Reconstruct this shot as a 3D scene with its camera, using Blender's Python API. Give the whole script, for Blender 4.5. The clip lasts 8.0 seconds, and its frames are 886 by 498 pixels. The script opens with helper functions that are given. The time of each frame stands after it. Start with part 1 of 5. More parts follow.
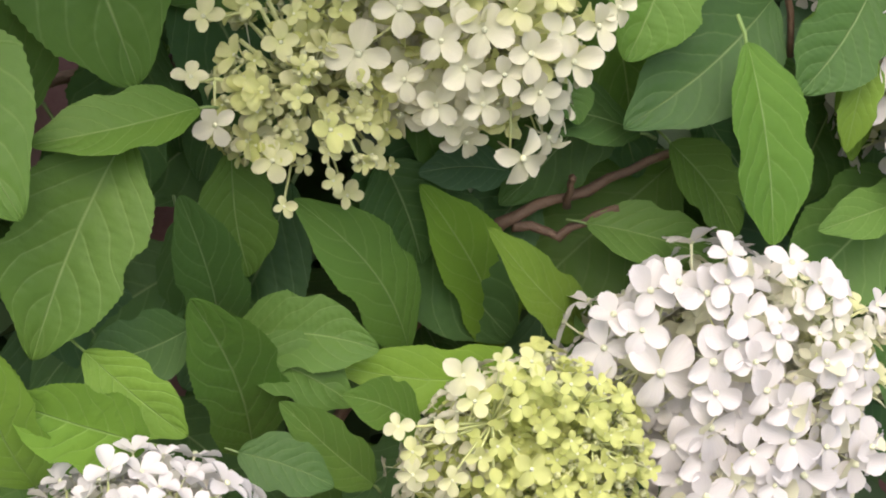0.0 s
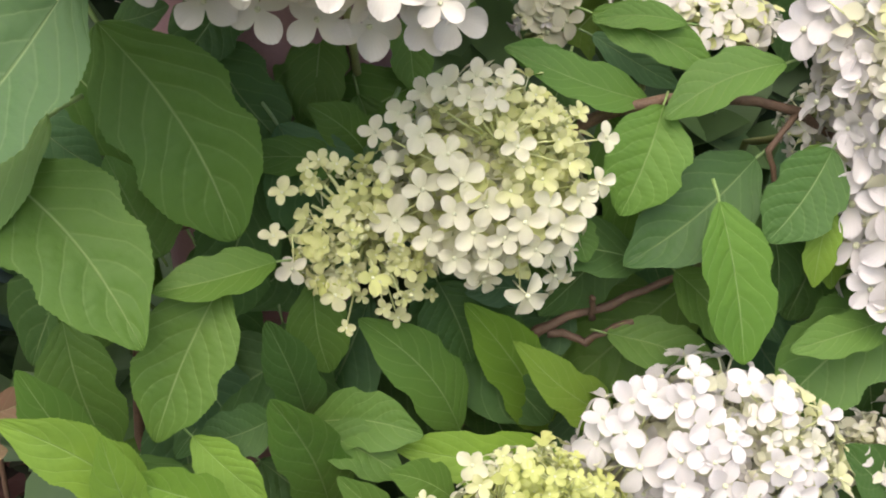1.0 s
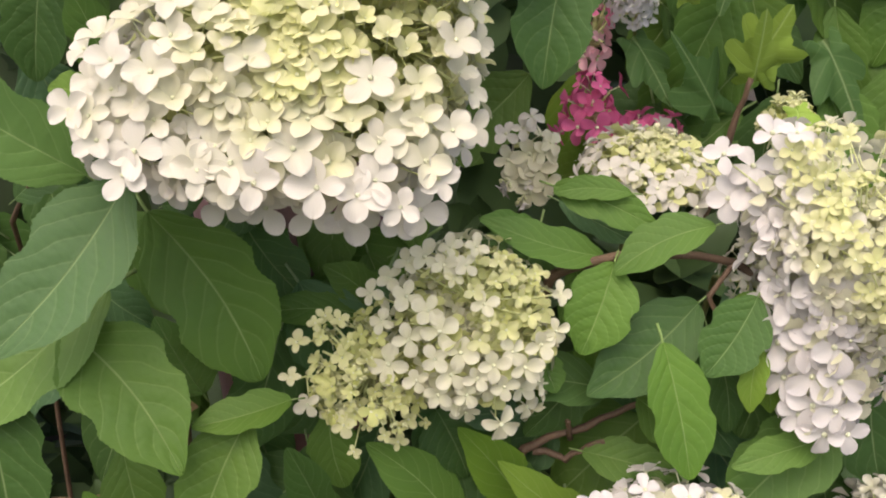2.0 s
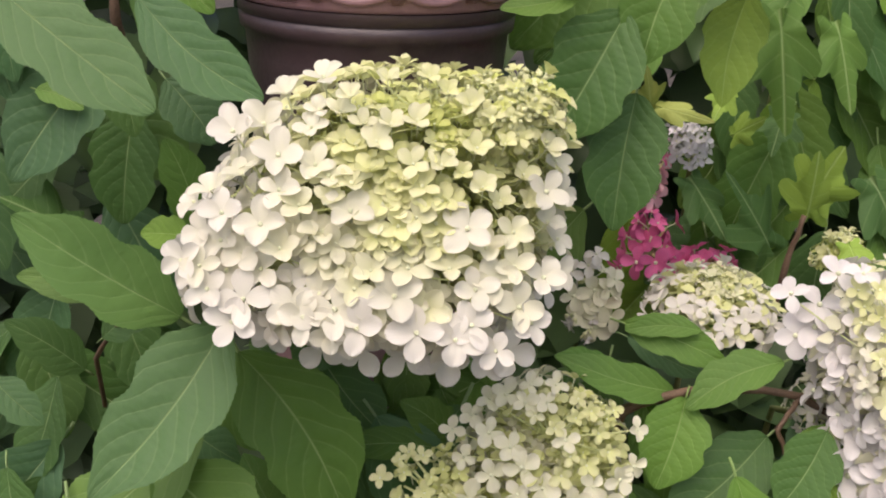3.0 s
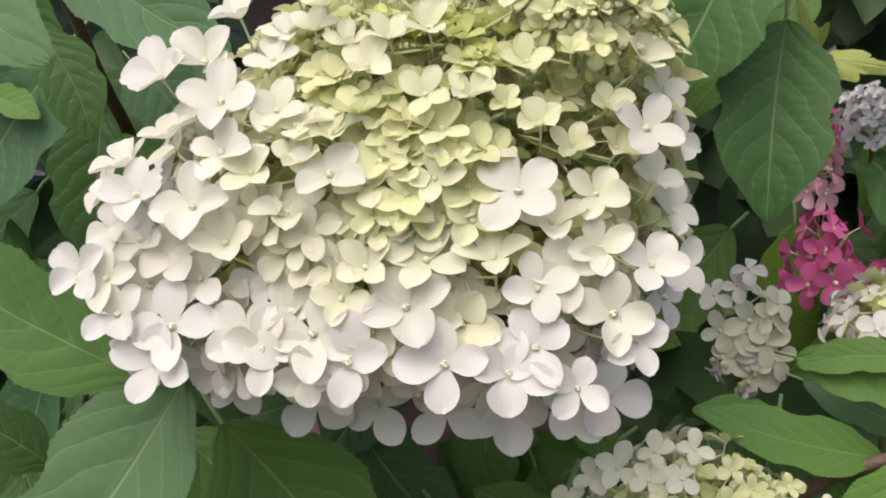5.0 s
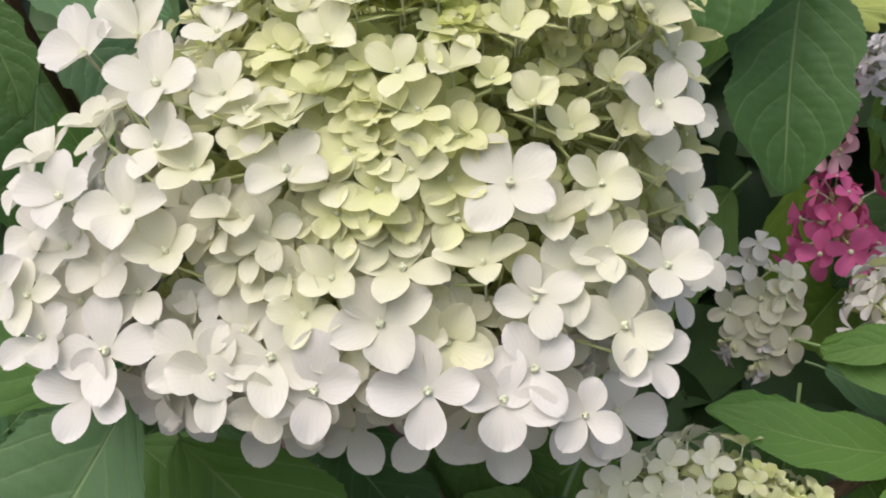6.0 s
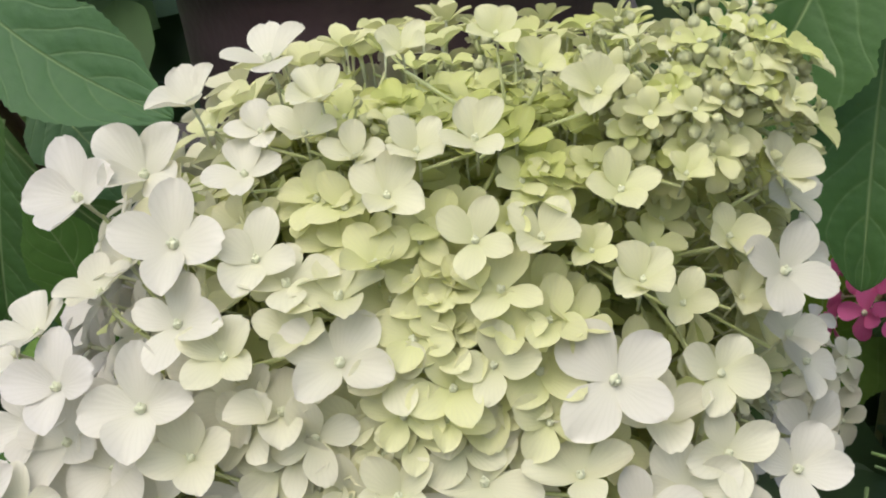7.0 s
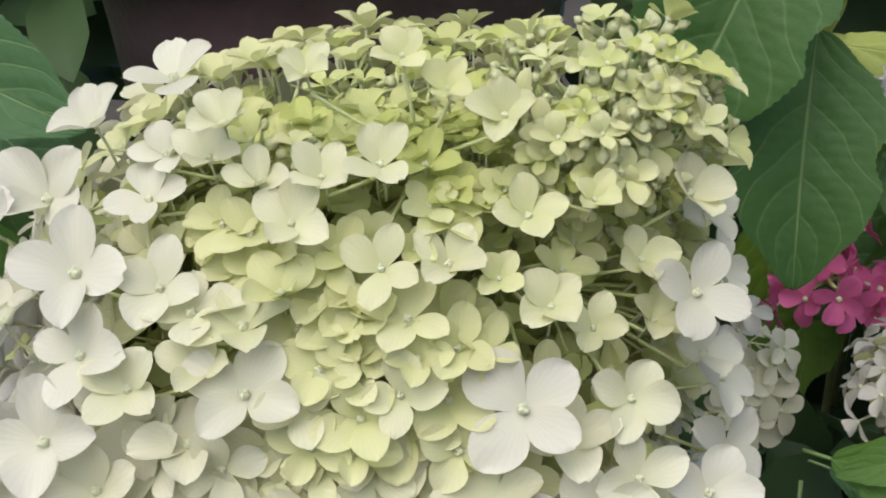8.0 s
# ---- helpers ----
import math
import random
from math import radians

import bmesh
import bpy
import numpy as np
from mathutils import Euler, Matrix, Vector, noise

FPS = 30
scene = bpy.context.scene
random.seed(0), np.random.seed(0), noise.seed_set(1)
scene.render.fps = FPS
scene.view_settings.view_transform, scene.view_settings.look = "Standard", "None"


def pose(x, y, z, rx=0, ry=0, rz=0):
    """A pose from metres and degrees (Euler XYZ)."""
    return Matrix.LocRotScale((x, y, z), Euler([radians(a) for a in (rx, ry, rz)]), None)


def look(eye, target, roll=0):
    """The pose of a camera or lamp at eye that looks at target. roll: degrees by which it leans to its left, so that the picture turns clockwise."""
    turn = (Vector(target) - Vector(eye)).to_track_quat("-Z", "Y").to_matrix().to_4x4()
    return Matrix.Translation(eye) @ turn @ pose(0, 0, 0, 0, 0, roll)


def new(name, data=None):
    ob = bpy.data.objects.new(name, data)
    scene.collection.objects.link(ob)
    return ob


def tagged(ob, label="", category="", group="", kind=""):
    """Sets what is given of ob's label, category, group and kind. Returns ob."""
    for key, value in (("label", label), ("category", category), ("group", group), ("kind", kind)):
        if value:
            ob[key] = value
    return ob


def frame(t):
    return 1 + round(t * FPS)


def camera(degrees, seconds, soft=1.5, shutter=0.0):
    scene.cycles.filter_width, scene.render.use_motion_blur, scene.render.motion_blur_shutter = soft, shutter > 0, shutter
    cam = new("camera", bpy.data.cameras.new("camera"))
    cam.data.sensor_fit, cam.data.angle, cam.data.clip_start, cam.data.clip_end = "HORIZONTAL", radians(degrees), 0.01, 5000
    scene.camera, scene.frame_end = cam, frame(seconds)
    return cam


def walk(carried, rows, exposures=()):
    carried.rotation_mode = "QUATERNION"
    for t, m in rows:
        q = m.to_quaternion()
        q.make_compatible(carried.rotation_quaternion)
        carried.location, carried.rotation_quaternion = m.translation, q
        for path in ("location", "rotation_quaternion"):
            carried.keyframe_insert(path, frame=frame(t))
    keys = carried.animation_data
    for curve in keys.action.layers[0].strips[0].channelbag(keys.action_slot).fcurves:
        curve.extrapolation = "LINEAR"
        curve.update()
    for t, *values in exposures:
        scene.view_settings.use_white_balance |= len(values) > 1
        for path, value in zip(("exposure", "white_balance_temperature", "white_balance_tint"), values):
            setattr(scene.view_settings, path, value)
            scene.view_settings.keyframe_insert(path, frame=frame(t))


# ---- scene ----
cam = camera(40.0, 8.0, soft=2.0)
PATH = [
    (0, (-0.0457, -0.3735, 0.9528), (0.0376, -0.1173, 0.8209), 9.54),
    (0.5, (-0.0155, -0.3557, 0.9704), (0.0388, -0.0918, 0.8386), 7.58),
    (1, (-0.0001, -0.4635, 1.0559), (0.0309, -0.1989, 0.9180), 5.62),
    (1.5, (0.0215, -0.5585, 1.0905), (0.0391, -0.2857, 0.9669), 3.66),
    (2, (0.0398, -0.5483, 1.1320), (0.0479, -0.2737, 1.0113), 2.43),
    (2.2, (0.0060, -0.5471, 1.1477), (0.0212, -0.2720, 1.0288), 3.07),
    (3.3, (0.0010, -0.5695, 1.1526), (0.0004, -0.2828, 1.0644), 1.36),
    (3.5, (0.0072, -0.5119, 1.1374), (0.0006, -0.2246, 1.0511), 0.81),
    (4, (0.0250, -0.3906, 1.0994), (-0.0039, -0.1025, 1.0208), -1.41),
    (4.5, (0.0218, -0.3906, 1.0936), (-0.0073, -0.1020, 1.0168), -2.37),
    (5, (0.0372, -0.3859, 1.0562), (0.0037, -0.0957, 0.9877), -3.67),
    (5.2, (0.0503, -0.3789, 1.0535), (0.0140, -0.0898, 0.9821), -4.15),
    (6.3, (0.0196, -0.3147, 1.0660), (-0.0024, -0.0291, 0.9769), -4.76),
    (6.5, (0.0113, -0.3008, 1.0804), (-0.0060, -0.0167, 0.9855), -4.51),
    (7, (0.0040, -0.2739, 1.0957), (-0.0122, 0.0084, 0.9956), -4.54),
    (7.5, (0.0067, -0.2709, 1.1086), (-0.0069, 0.0097, 1.0033), -4.59),
    (8, (0.0165, -0.2660, 1.1056), (0.0067, 0.0128, 0.9953), -4.67),
]
walk(cam, [(t, look(eye, target, roll)) for t, eye, target, roll in PATH],
     [(0.0, 0.74, 6650, 13), (0.5, 0.86, 6650, 13), (1.0, 0.84, 6650, 13), (1.5, 0.70, 6800, 14), (2.2, 0.62, 7000, 16), (3.5, 0.52, 6700, 18), (4.5, 0.52, 6600, 17), (5.2, 0.52, 6250, 17), (6.5, 0.30, 6250, 12), (8.0, 0.22, 6150, 9)])

# ---- world and light ----
world = bpy.data.worlds.new("overcast_sky")
scene.world = world
world.use_nodes = True
wn = world.node_tree
sky = wn.nodes.new("ShaderNodeTexSky")
sky.sky_type, sky.sun_disc = "NISHITA", False
sky.sun_elevation, sky.sun_rotation = radians(61), radians(203)
sky.air_density, sky.dust_density, sky.ozone_density = 1.2, 4.5, 0.7
bg = wn.nodes["Background"]
bg.inputs["Strength"].default_value = 0.15
wn.links.new(sky.outputs[0], bg.inputs["Color"])
sun = new("sun", bpy.data.lights.new("sun", "SUN"))
sun.data.energy, sun.data.angle, sun.data.color = 2.35, radians(75), (1.0, 0.95, 0.90)
sun.matrix_world = look((-0.50, -1.15, 3.2), (0.0, 0.0, 0.9))


# ---- materials ----
def material(name):
    m = bpy.data.materials.new(name)
    m.use_nodes = True
    t = m.node_tree
    b = t.nodes["Principled BSDF"]

    def add(kind, **values):
        n = t.nodes.new(kind)
        for k, v in values.items():
            if k in n.inputs:
                n.inputs[k].default_value = v
        return n

    return m, t, b, add, t.links.new


def math_node(t, op, a, b=None, c=None):
    n = t.nodes.new("ShaderNodeMath")
    n.operation = op
    for i, v in enumerate((a, b, c)):
        if v is None:
            continue
        if isinstance(v, (int, float)):
            n.inputs[i].default_value = v
        else:
            t.links.new(v, n.inputs[i])
    return n.outputs[0]


def mix_color(t, fac, a, b, blend="MIX"):
    n = t.nodes.new("ShaderNodeMix")
    n.data_type, n.blend_type = "RGBA", blend
    for sock, v in ((n.inputs[0], fac), (n.inputs[6], a), (n.inputs[7], b)):
        if isinstance(v, (int, float)):
            sock.default_value = v
        elif isinstance(v, tuple):
            sock.default_value = (*v, 1.0)
        else:
            t.links.new(v, sock)
    return n.outputs[2]


def leaf_material(name, gloss, clear):
    """Leaf blade: own colour per leaf, pale midrib and side veins, blotches, thin enough to let light through."""
    m, t, b, add, link = material(name)
    info = add("ShaderNodeObjectInfo")
    uv = add("ShaderNodeUVMap")
    sep = add("ShaderNodeSeparateXYZ")
    link(uv.outputs[0], sep.inputs[0])
    u, v = sep.outputs[0], math_node(t, "ABSOLUTE", math_node(t, "MULTIPLY_ADD", sep.outputs[1], 2.0, -1.0))
    geo = add("ShaderNodeTexCoord")
    big = add("ShaderNodeTexNoise", Scale=28.0, Detail=3.0)
    fine = add("ShaderNodeTexNoise", Scale=420.0, Detail=4.0)
    link(geo.outputs["Object"], big.inputs["Vector"])
    link(geo.outputs["Object"], fine.inputs["Vector"])
    wobble = math_node(t, "MULTIPLY_ADD", big.outputs[0], 0.03, -0.015)
    along = math_node(t, "ADD", math_node(t, "MULTIPLY_ADD", math_node(t, "POWER", v, 1.3), -0.33, u), wobble)
    side = math_node(t, "SUBTRACT", 0.5, math_node(t, "ABSOLUTE", math_node(t, "SUBTRACT", math_node(t, "FRACT", math_node(t, "MULTIPLY", along, 7.0)), 0.5)))
    side_line = math_node(t, "SMOOTH_MIN", math_node(t, "MULTIPLY", side, 12.0), 1.0, 0.2)
    mid_line = math_node(t, "SMOOTH_MIN", math_node(t, "DIVIDE", v, 0.035), 1.0, 0.2)
    veins = math_node(t, "MINIMUM", math_node(t, "MULTIPLY_ADD", side_line, 0.24, 0.76), mid_line)
    base = mix_color(t, math_node(t, "MULTIPLY", big.outputs[0], 0.55), info.outputs["Color"], (0.030, 0.085, 0.022))
    base = mix_color(t, math_node(t, "MULTIPLY", fine.outputs[0], 0.22), base, (0.10, 0.20, 0.045))
    pale = mix_color(t, 0.55, info.outputs["Color"], (0.42, 0.55, 0.25))
    color = mix_color(t, math_node(t, "MULTIPLY", math_node(t, "SUBTRACT", 1.0, veins), 0.66), base, pale)
    link(color, b.inputs["Base Color"])
    rough = math_node(t, "MULTIPLY_ADD", fine.outputs[0], 0.2, gloss)
    link(rough, b.inputs["Roughness"])
    b.inputs["Specular IOR Level"].default_value = 0.20
    bump = add("ShaderNodeBump", Strength=0.55, Distance=0.0010)
    height = math_node(t, "ADD", veins, math_node(t, "MULTIPLY", fine.outputs[0], 0.5))
    link(height, bump.inputs["Height"])
    link(bump.outputs[0], b.inputs["Normal"])
    tr = add("ShaderNodeBsdfTranslucent")
    link(mix_color(t, 0.5, color, (0.22, 0.42, 0.04)), tr.inputs["Color"])
    mixed = add("ShaderNodeMixShader")
    mixed.inputs[0].default_value = clear
    link(b.outputs[0], mixed.inputs[1])
    link(tr.outputs[0], mixed.inputs[2])
    link(mixed.outputs[0], t.nodes["Material Output"].inputs[0])
    return m


def petal_material(name, throat):
    """Petal: own colour per floret, greener at the claw, fine radiating veins."""
    m, t, b, add, link = material(name)
    info = add("ShaderNodeObjectInfo")
    geo = add("ShaderNodeTexCoord")
    ln = t.nodes.new("ShaderNodeVectorMath")
    ln.operation = "LENGTH"
    link(geo.outputs["Object"], ln.inputs[0])
    noise_big = add("ShaderNodeTexNoise", Scale=2.2, Detail=2.0)
    link(geo.outputs["Object"], noise_big.inputs["Vector"])
    veins = add("ShaderNodeTexNoise", Scale=5.0, Detail=5.0, Distortion=0.8)
    link(geo.outputs["Object"], veins.inputs["Vector"])
    rgb = add("ShaderNodeSeparateColor")
    link(info.outputs["Color"], rgb.inputs[0])
    tinge = math_node(t, "MINIMUM", math_node(t, "MAXIMUM", math_node(t, "MULTIPLY", math_node(t, "SUBTRACT", rgb.outputs[1], rgb.outputs[2]), 3.2), 0.08), 1.0)
    claw = math_node(t, "MULTIPLY", math_node(t, "SUBTRACT", 1.0, math_node(t, "SMOOTH_MIN", math_node(t, "DIVIDE", ln.outputs["Value"], 0.85), 1.0, 0.3)), math_node(t, "MULTIPLY", tinge, 0.55))
    base = mix_color(t, math_node(t, "MULTIPLY", noise_big.outputs[0], math_node(t, "MULTIPLY", tinge, 0.14)), info.outputs["Color"], throat)
    base = mix_color(t, claw, base, throat)
    base = mix_color(t, math_node(t, "MULTIPLY", veins.outputs[0], 0.10), base, (0.66, 0.64, 0.50))
    b.inputs["Roughness"].default_value = 0.62
    b.inputs["Specular IOR Level"].default_value = 0.25
    xyz = add("ShaderNodeSeparateXYZ")
    link(geo.outputs["Object"], xyz.inputs[0])
    angle = math_node(t, "ARCTAN2", xyz.outputs[1], xyz.outputs[0])
    rays = math_node(t, "SINE", math_node(t, "ADD", math_node(t, "MULTIPLY", angle, 44.0), math_node(t, "MULTIPLY", veins.outputs[0], 5.0)))
    line = math_node(t, "POWER", math_node(t, "MULTIPLY_ADD", rays, 0.5, 0.5), 5.0)
    base = mix_color(t, math_node(t, "MULTIPLY", line, 0.13), base, (0.50, 0.50, 0.38))
    link(base, b.inputs["Base Color"])
    bump = add("ShaderNodeBump", Strength=0.30, Distance=0.0004)
    link(math_node(t, "MULTIPLY_ADD", rays, 0.10, veins.outputs[0]), bump.inputs["Height"])
    link(bump.outputs[0], b.inputs["Normal"])
    tr = add("ShaderNodeBsdfTranslucent")
    link(mix_color(t, math_node(t, "MULTIPLY", tinge, 0.40), base, throat), tr.inputs["Color"])
    mixed = add("ShaderNodeMixShader")
    mixed.inputs[0].default_value = 0.42
    link(b.outputs[0], mixed.inputs[1])
    link(tr.outputs[0], mixed.inputs[2])
    link(mixed.outputs[0], t.nodes["Material Output"].inputs[0])
    return m


def mottled(name, dark, light, scale, rough, bump_depth=0.0005, contrast=1.0):
    m, t, b, add, link = material(name)
    geo = add("ShaderNodeTexCoord")
    big = add("ShaderNodeTexNoise", Scale=scale, Detail=6.0)
    fine = add("ShaderNodeTexNoise", Scale=scale * 14, Detail=4.0)
    link(geo.outputs["Object"], big.inputs["Vector"])
    link(geo.outputs["Object"], fine.inputs["Vector"])
    fac = math_node(t, "MULTIPLY_ADD", math_node(t, "ADD", big.outputs[0], math_node(t, "MULTIPLY", fine.outputs[0], 0.5)), 1.6 * contrast, 0.5 - 1.2 * contrast)
    fac = math_node(t, "MINIMUM", math_node(t, "MAXIMUM", fac, 0.0), 1.0)
    link(mix_color(t, fac, dark, light), b.inputs["Base Color"])
    b.inputs["Roughness"].default_value = rough
    bump = add("ShaderNodeBump", Strength=0.6, Distance=bump_depth)
    link(fine.outputs[0], bump.inputs["Height"])
    link(bump.outputs[0], b.inputs["Normal"])
    return m


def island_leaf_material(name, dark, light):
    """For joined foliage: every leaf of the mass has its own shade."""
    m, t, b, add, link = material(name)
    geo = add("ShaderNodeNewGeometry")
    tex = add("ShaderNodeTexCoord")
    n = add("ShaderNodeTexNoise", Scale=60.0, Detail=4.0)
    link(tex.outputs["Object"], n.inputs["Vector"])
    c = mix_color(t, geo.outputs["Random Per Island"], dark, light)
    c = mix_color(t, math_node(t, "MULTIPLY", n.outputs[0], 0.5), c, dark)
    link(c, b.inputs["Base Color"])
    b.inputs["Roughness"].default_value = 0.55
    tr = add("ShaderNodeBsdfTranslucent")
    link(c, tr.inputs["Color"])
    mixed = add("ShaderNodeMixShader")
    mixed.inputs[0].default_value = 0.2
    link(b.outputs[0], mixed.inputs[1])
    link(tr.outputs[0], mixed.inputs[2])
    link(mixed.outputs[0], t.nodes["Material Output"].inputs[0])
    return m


LEAF = leaf_material("hydrangea_leaf", 0.42, 0.22)
LOBED = leaf_material("lobed_leaf", 0.50, 0.18)
PETAL = petal_material("petal", (0.60, 0.66, 0.24))
PINK_PETAL = petal_material("pink_petal", (0.62, 0.07, 0.20))
BEAD = mottled("floret_eye", (0.58, 0.62, 0.38), (0.74, 0.75, 0.56), 300.0, 0.5)
BUD = mottled("flower_bud", (0.42, 0.46, 0.22), (0.62, 0.62, 0.38), 200.0, 0.5)
STALK = mottled("flower_stalk", (0.40, 0.46, 0.17), (0.60, 0.62, 0.33), 90.0, 0.55)
BARK = mottled("brown_stem", (0.060, 0.036, 0.022), (0.16, 0.098, 0.060), 60.0, 0.65, 0.0012)
GREEN_STEM = mottled("green_stem", (0.16, 0.20, 0.06), (0.30, 0.30, 0.13), 60.0, 0.55)
RESIN = mottled("mauve_resin", (0.20, 0.105, 0.118), (0.31, 0.180, 0.192), 22.0, 0.38, 0.0004)
# Brown of the lower urn, darkened further for shade under the rim.
RESIN_SHADED = mottled("shaded_brown_resin", (0.026, 0.016, 0.019), (0.052, 0.032, 0.036), 22.0, 0.42, 0.0004)
SOIL = mottled("garden_soil", (0.012, 0.010, 0.008), (0.055, 0.042, 0.030), 9.0, 0.95, 0.004)
MULCH = mottled("red_mulch", (0.09, 0.035, 0.028), (0.20, 0.09, 0.075), 70.0, 0.85, 0.001)
# Fill for leaf gaps: dark tones stand for shade, raised slightly for haze.
DEEP = island_leaf_material("shaded_foliage", (0.030, 0.060, 0.022), (0.090, 0.165, 0.050))
SUCCULENT = island_leaf_material("ground_cover", (0.035, 0.045, 0.018), (0.10, 0.10, 0.05))

# Leaf tones; dark and blue also carry shade on leaves set back.
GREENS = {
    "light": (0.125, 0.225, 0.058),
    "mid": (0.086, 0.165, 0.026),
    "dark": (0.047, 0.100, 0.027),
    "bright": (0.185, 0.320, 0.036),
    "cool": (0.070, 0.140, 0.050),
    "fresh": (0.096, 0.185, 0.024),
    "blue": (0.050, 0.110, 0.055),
    "lime": (0.270, 0.400, 0.060),
    "rust": (0.250, 0.125, 0.090),
    "yellow": (0.420, 0.460, 0.120),
}


# ---- builders ----
def thing(name, at, label, category, group="", kind=""):
    e = new(name)
    e.empty_display_size = 0.02
    e.location = at
    return tagged(e, label, category, group, kind)


def place_part(ob, parent, m=None):
    """Hang ob under parent; m is its pose in the world, given that every parent is only shifted."""
    ob.parent = parent
    if m is not None:
        ob.matrix_basis = Matrix.Translation(-parent.location) @ m
    return ob


def mesh_of(name, verts, faces, mats, smooth=True, uvs=None, slots=None):
    me = bpy.data.meshes.new(name)
    me.from_pydata([tuple(v) for v in verts], [], faces)
    for m in mats:
        me.materials.append(m)
    if smooth:
        me.shade_smooth()
    if uvs is not None:
        layer = me.uv_layers.new(name="UVMap")
        idx = np.empty(len(me.loops), int)
        me.loops.foreach_get("vertex_index", idx)
        layer.data.foreach_set("uv", np.asarray(uvs, float)[idx].ravel())
    if slots is not None:
        me.polygons.foreach_set("material_index", slots)
    return me


def tube(points, radii, sides=6):
    """Rings swept along points; returns vertices and faces."""
    verts, faces = [], []
    pts = [Vector(p) for p in points]
    for i, p in enumerate(pts):
        d = (pts[min(i + 1, len(pts) - 1)] - pts[max(i - 1, 0)]).normalized()
        a = d.orthogonal().normalized() if i == 0 else (a - d * a.dot(d)).normalized()
        c = d.cross(a)
        for k in range(sides):
            w = 2 * math.pi * k / sides
            verts.append(p + (a * math.cos(w) + c * math.sin(w)) * radii[i])
    for i in range(len(pts) - 1):
        for k in range(sides):
            k2 = (k + 1) % sides
            faces.append((i * sides + k, i * sides + k2, (i + 1) * sides + k2, (i + 1) * sides + k))
    faces.append(tuple(range(sides))[::-1])
    faces.append(tuple((len(pts) - 1) * sides + k for k in range(sides)))
    return verts, faces


def join(pieces):
    verts, faces = [], []
    for v, f in pieces:
        o = len(verts)
        verts += list(v)
        faces += [tuple(i + o for i in q) for q in f]
    return verts, faces


def bent(a, b, sag, steps=6, wiggle=0.0, rng=random):
    a, b = Vector(a), Vector(b)
    out = []
    for i in range(steps + 1):
        s = i / steps
        p = a.lerp(b, s) + Vector((0, 0, -sag * 4 * s * (1 - s)))
        if 0 < i < steps:
            p += Vector((rng.uniform(-1, 1), rng.uniform(-1, 1), rng.uniform(-1, 1))) * wiggle
        out.append(p)
    return out


def leaf_frame(base, tip, roll, face=(0.0, -0.80, 0.62)):
    x = Vector(tip) - Vector(base)
    length = x.length
    x.normalize()
    z = Vector(face)
    z = (z - x * z.dot(x)).normalized()
    m = Matrix((x, z.cross(x), z)).transposed().to_4x4()
    m.translation = base
    return m @ Matrix.Rotation(radians(roll), 4, "X"), length


def leaf_mesh(length, width, rng, rows=96, cols=14, stalk=True):
    """Ovate pointed blade with a toothed margin, folded along the midrib and quilted between the side veins."""
    fold, droop = rng.uniform(0.10, 0.36), rng.uniform(0.03, 0.16)
    twist, wave = rng.uniform(-0.2, 0.2), rng.uniform(0.005, 0.014)
    phase, belly, sharp = rng.uniform(0, 6.3), rng.uniform(0.56, 0.68), rng.uniform(0.66, 0.82)
    bend = rng.uniform(-0.07, 0.07)
    verts, faces, uvs = [], [], []
    peak = max((s / 200) ** belly * (1 - s / 200) ** sharp for s in range(201))
    for i in range(rows + 1):
        u = i / rows
        half = u**belly * (1 - u) ** sharp / peak * 0.5
        half *= 1 - 0.16 * max(0.0, math.sin((u - 0.80) / 0.20 * math.pi))
        tooth = 1 + (0.040 * ((u * 32) % 1.0) - 0.015) * (1 if 0.08 < u < 0.97 else 0)
        for j in range(cols + 1):
            v = 2 * j / cols - 1
            edge = tooth if abs(v) > 0.99 else 1.0
            y = v * half * width * edge
            s = u - 0.33 * abs(v) ** 1.3
            quilt = (abs(math.sin(math.pi * 7 * s)) ** 0.7 - 0.6) * (1 - abs(v) ** 4) * min(1, abs(v) * 4)
            z = fold * abs(y) - droop * length * (u**2 * 1.6 - u * 0.4) + 0.031 * width * quilt
            z += wave * width * math.sin(u * 9 + phase + (2.2 if v > 0 else 0)) * abs(v) ** 2
            z += twist * (u - 0.4) * y
            verts.append((u * length, y + bend * length * math.sin(math.pi * u), z))
            uvs.append((u, j / cols))
    for i in range(rows):
        for j in range(cols):
            a = i * (cols + 1) + j
            faces.append((a, a + cols + 1, a + cols + 2, a + 1))
    if stalk:
        w = length * 0.011
        tv, tf = tube([(-0.14 * length, 0, -0.03 * length), (-0.05 * length, 0, -0.006 * length), (0.02 * length, 0, -w), (0.5 * length, bend * length, -w * 0.8 - droop * length * 0.2)],
                      [w, w, w * 0.9, w * 0.4], 5)
        o = len(verts)
        verts += tv
        uvs += [(0.5, 0.5)] * len(tv)
        faces += [tuple(k + o for k in q) for q in tf]
    return verts, faces, uvs


leaf_rng = random.Random(11)
shrub = thing("hydrangea_shrub", (0.0, 0.12, 0.40), "panicle hydrangea shrub with broad toothed green leaves and brown stems", "shrub")


def leaf(base, tip, width, tone, roll=0.0):
    """One blade of the shrub, from its leafstalk to its point."""
    m, length = leaf_frame(base, tip, roll)
    v, f, uv = leaf_mesh(length, width, leaf_rng)
    ob = new("leaf", mesh_of("leaf", v, f, [LEAF], uvs=uv))
    k = leaf_rng.uniform(0.88, 1.14)
    r, g, b = GREENS[tone]
    ob.color = (r * k * leaf_rng.uniform(0.92, 1.1), g * k, b * k * leaf_rng.uniform(0.85, 1.2), 1)
    return place_part(ob, shrub, m)


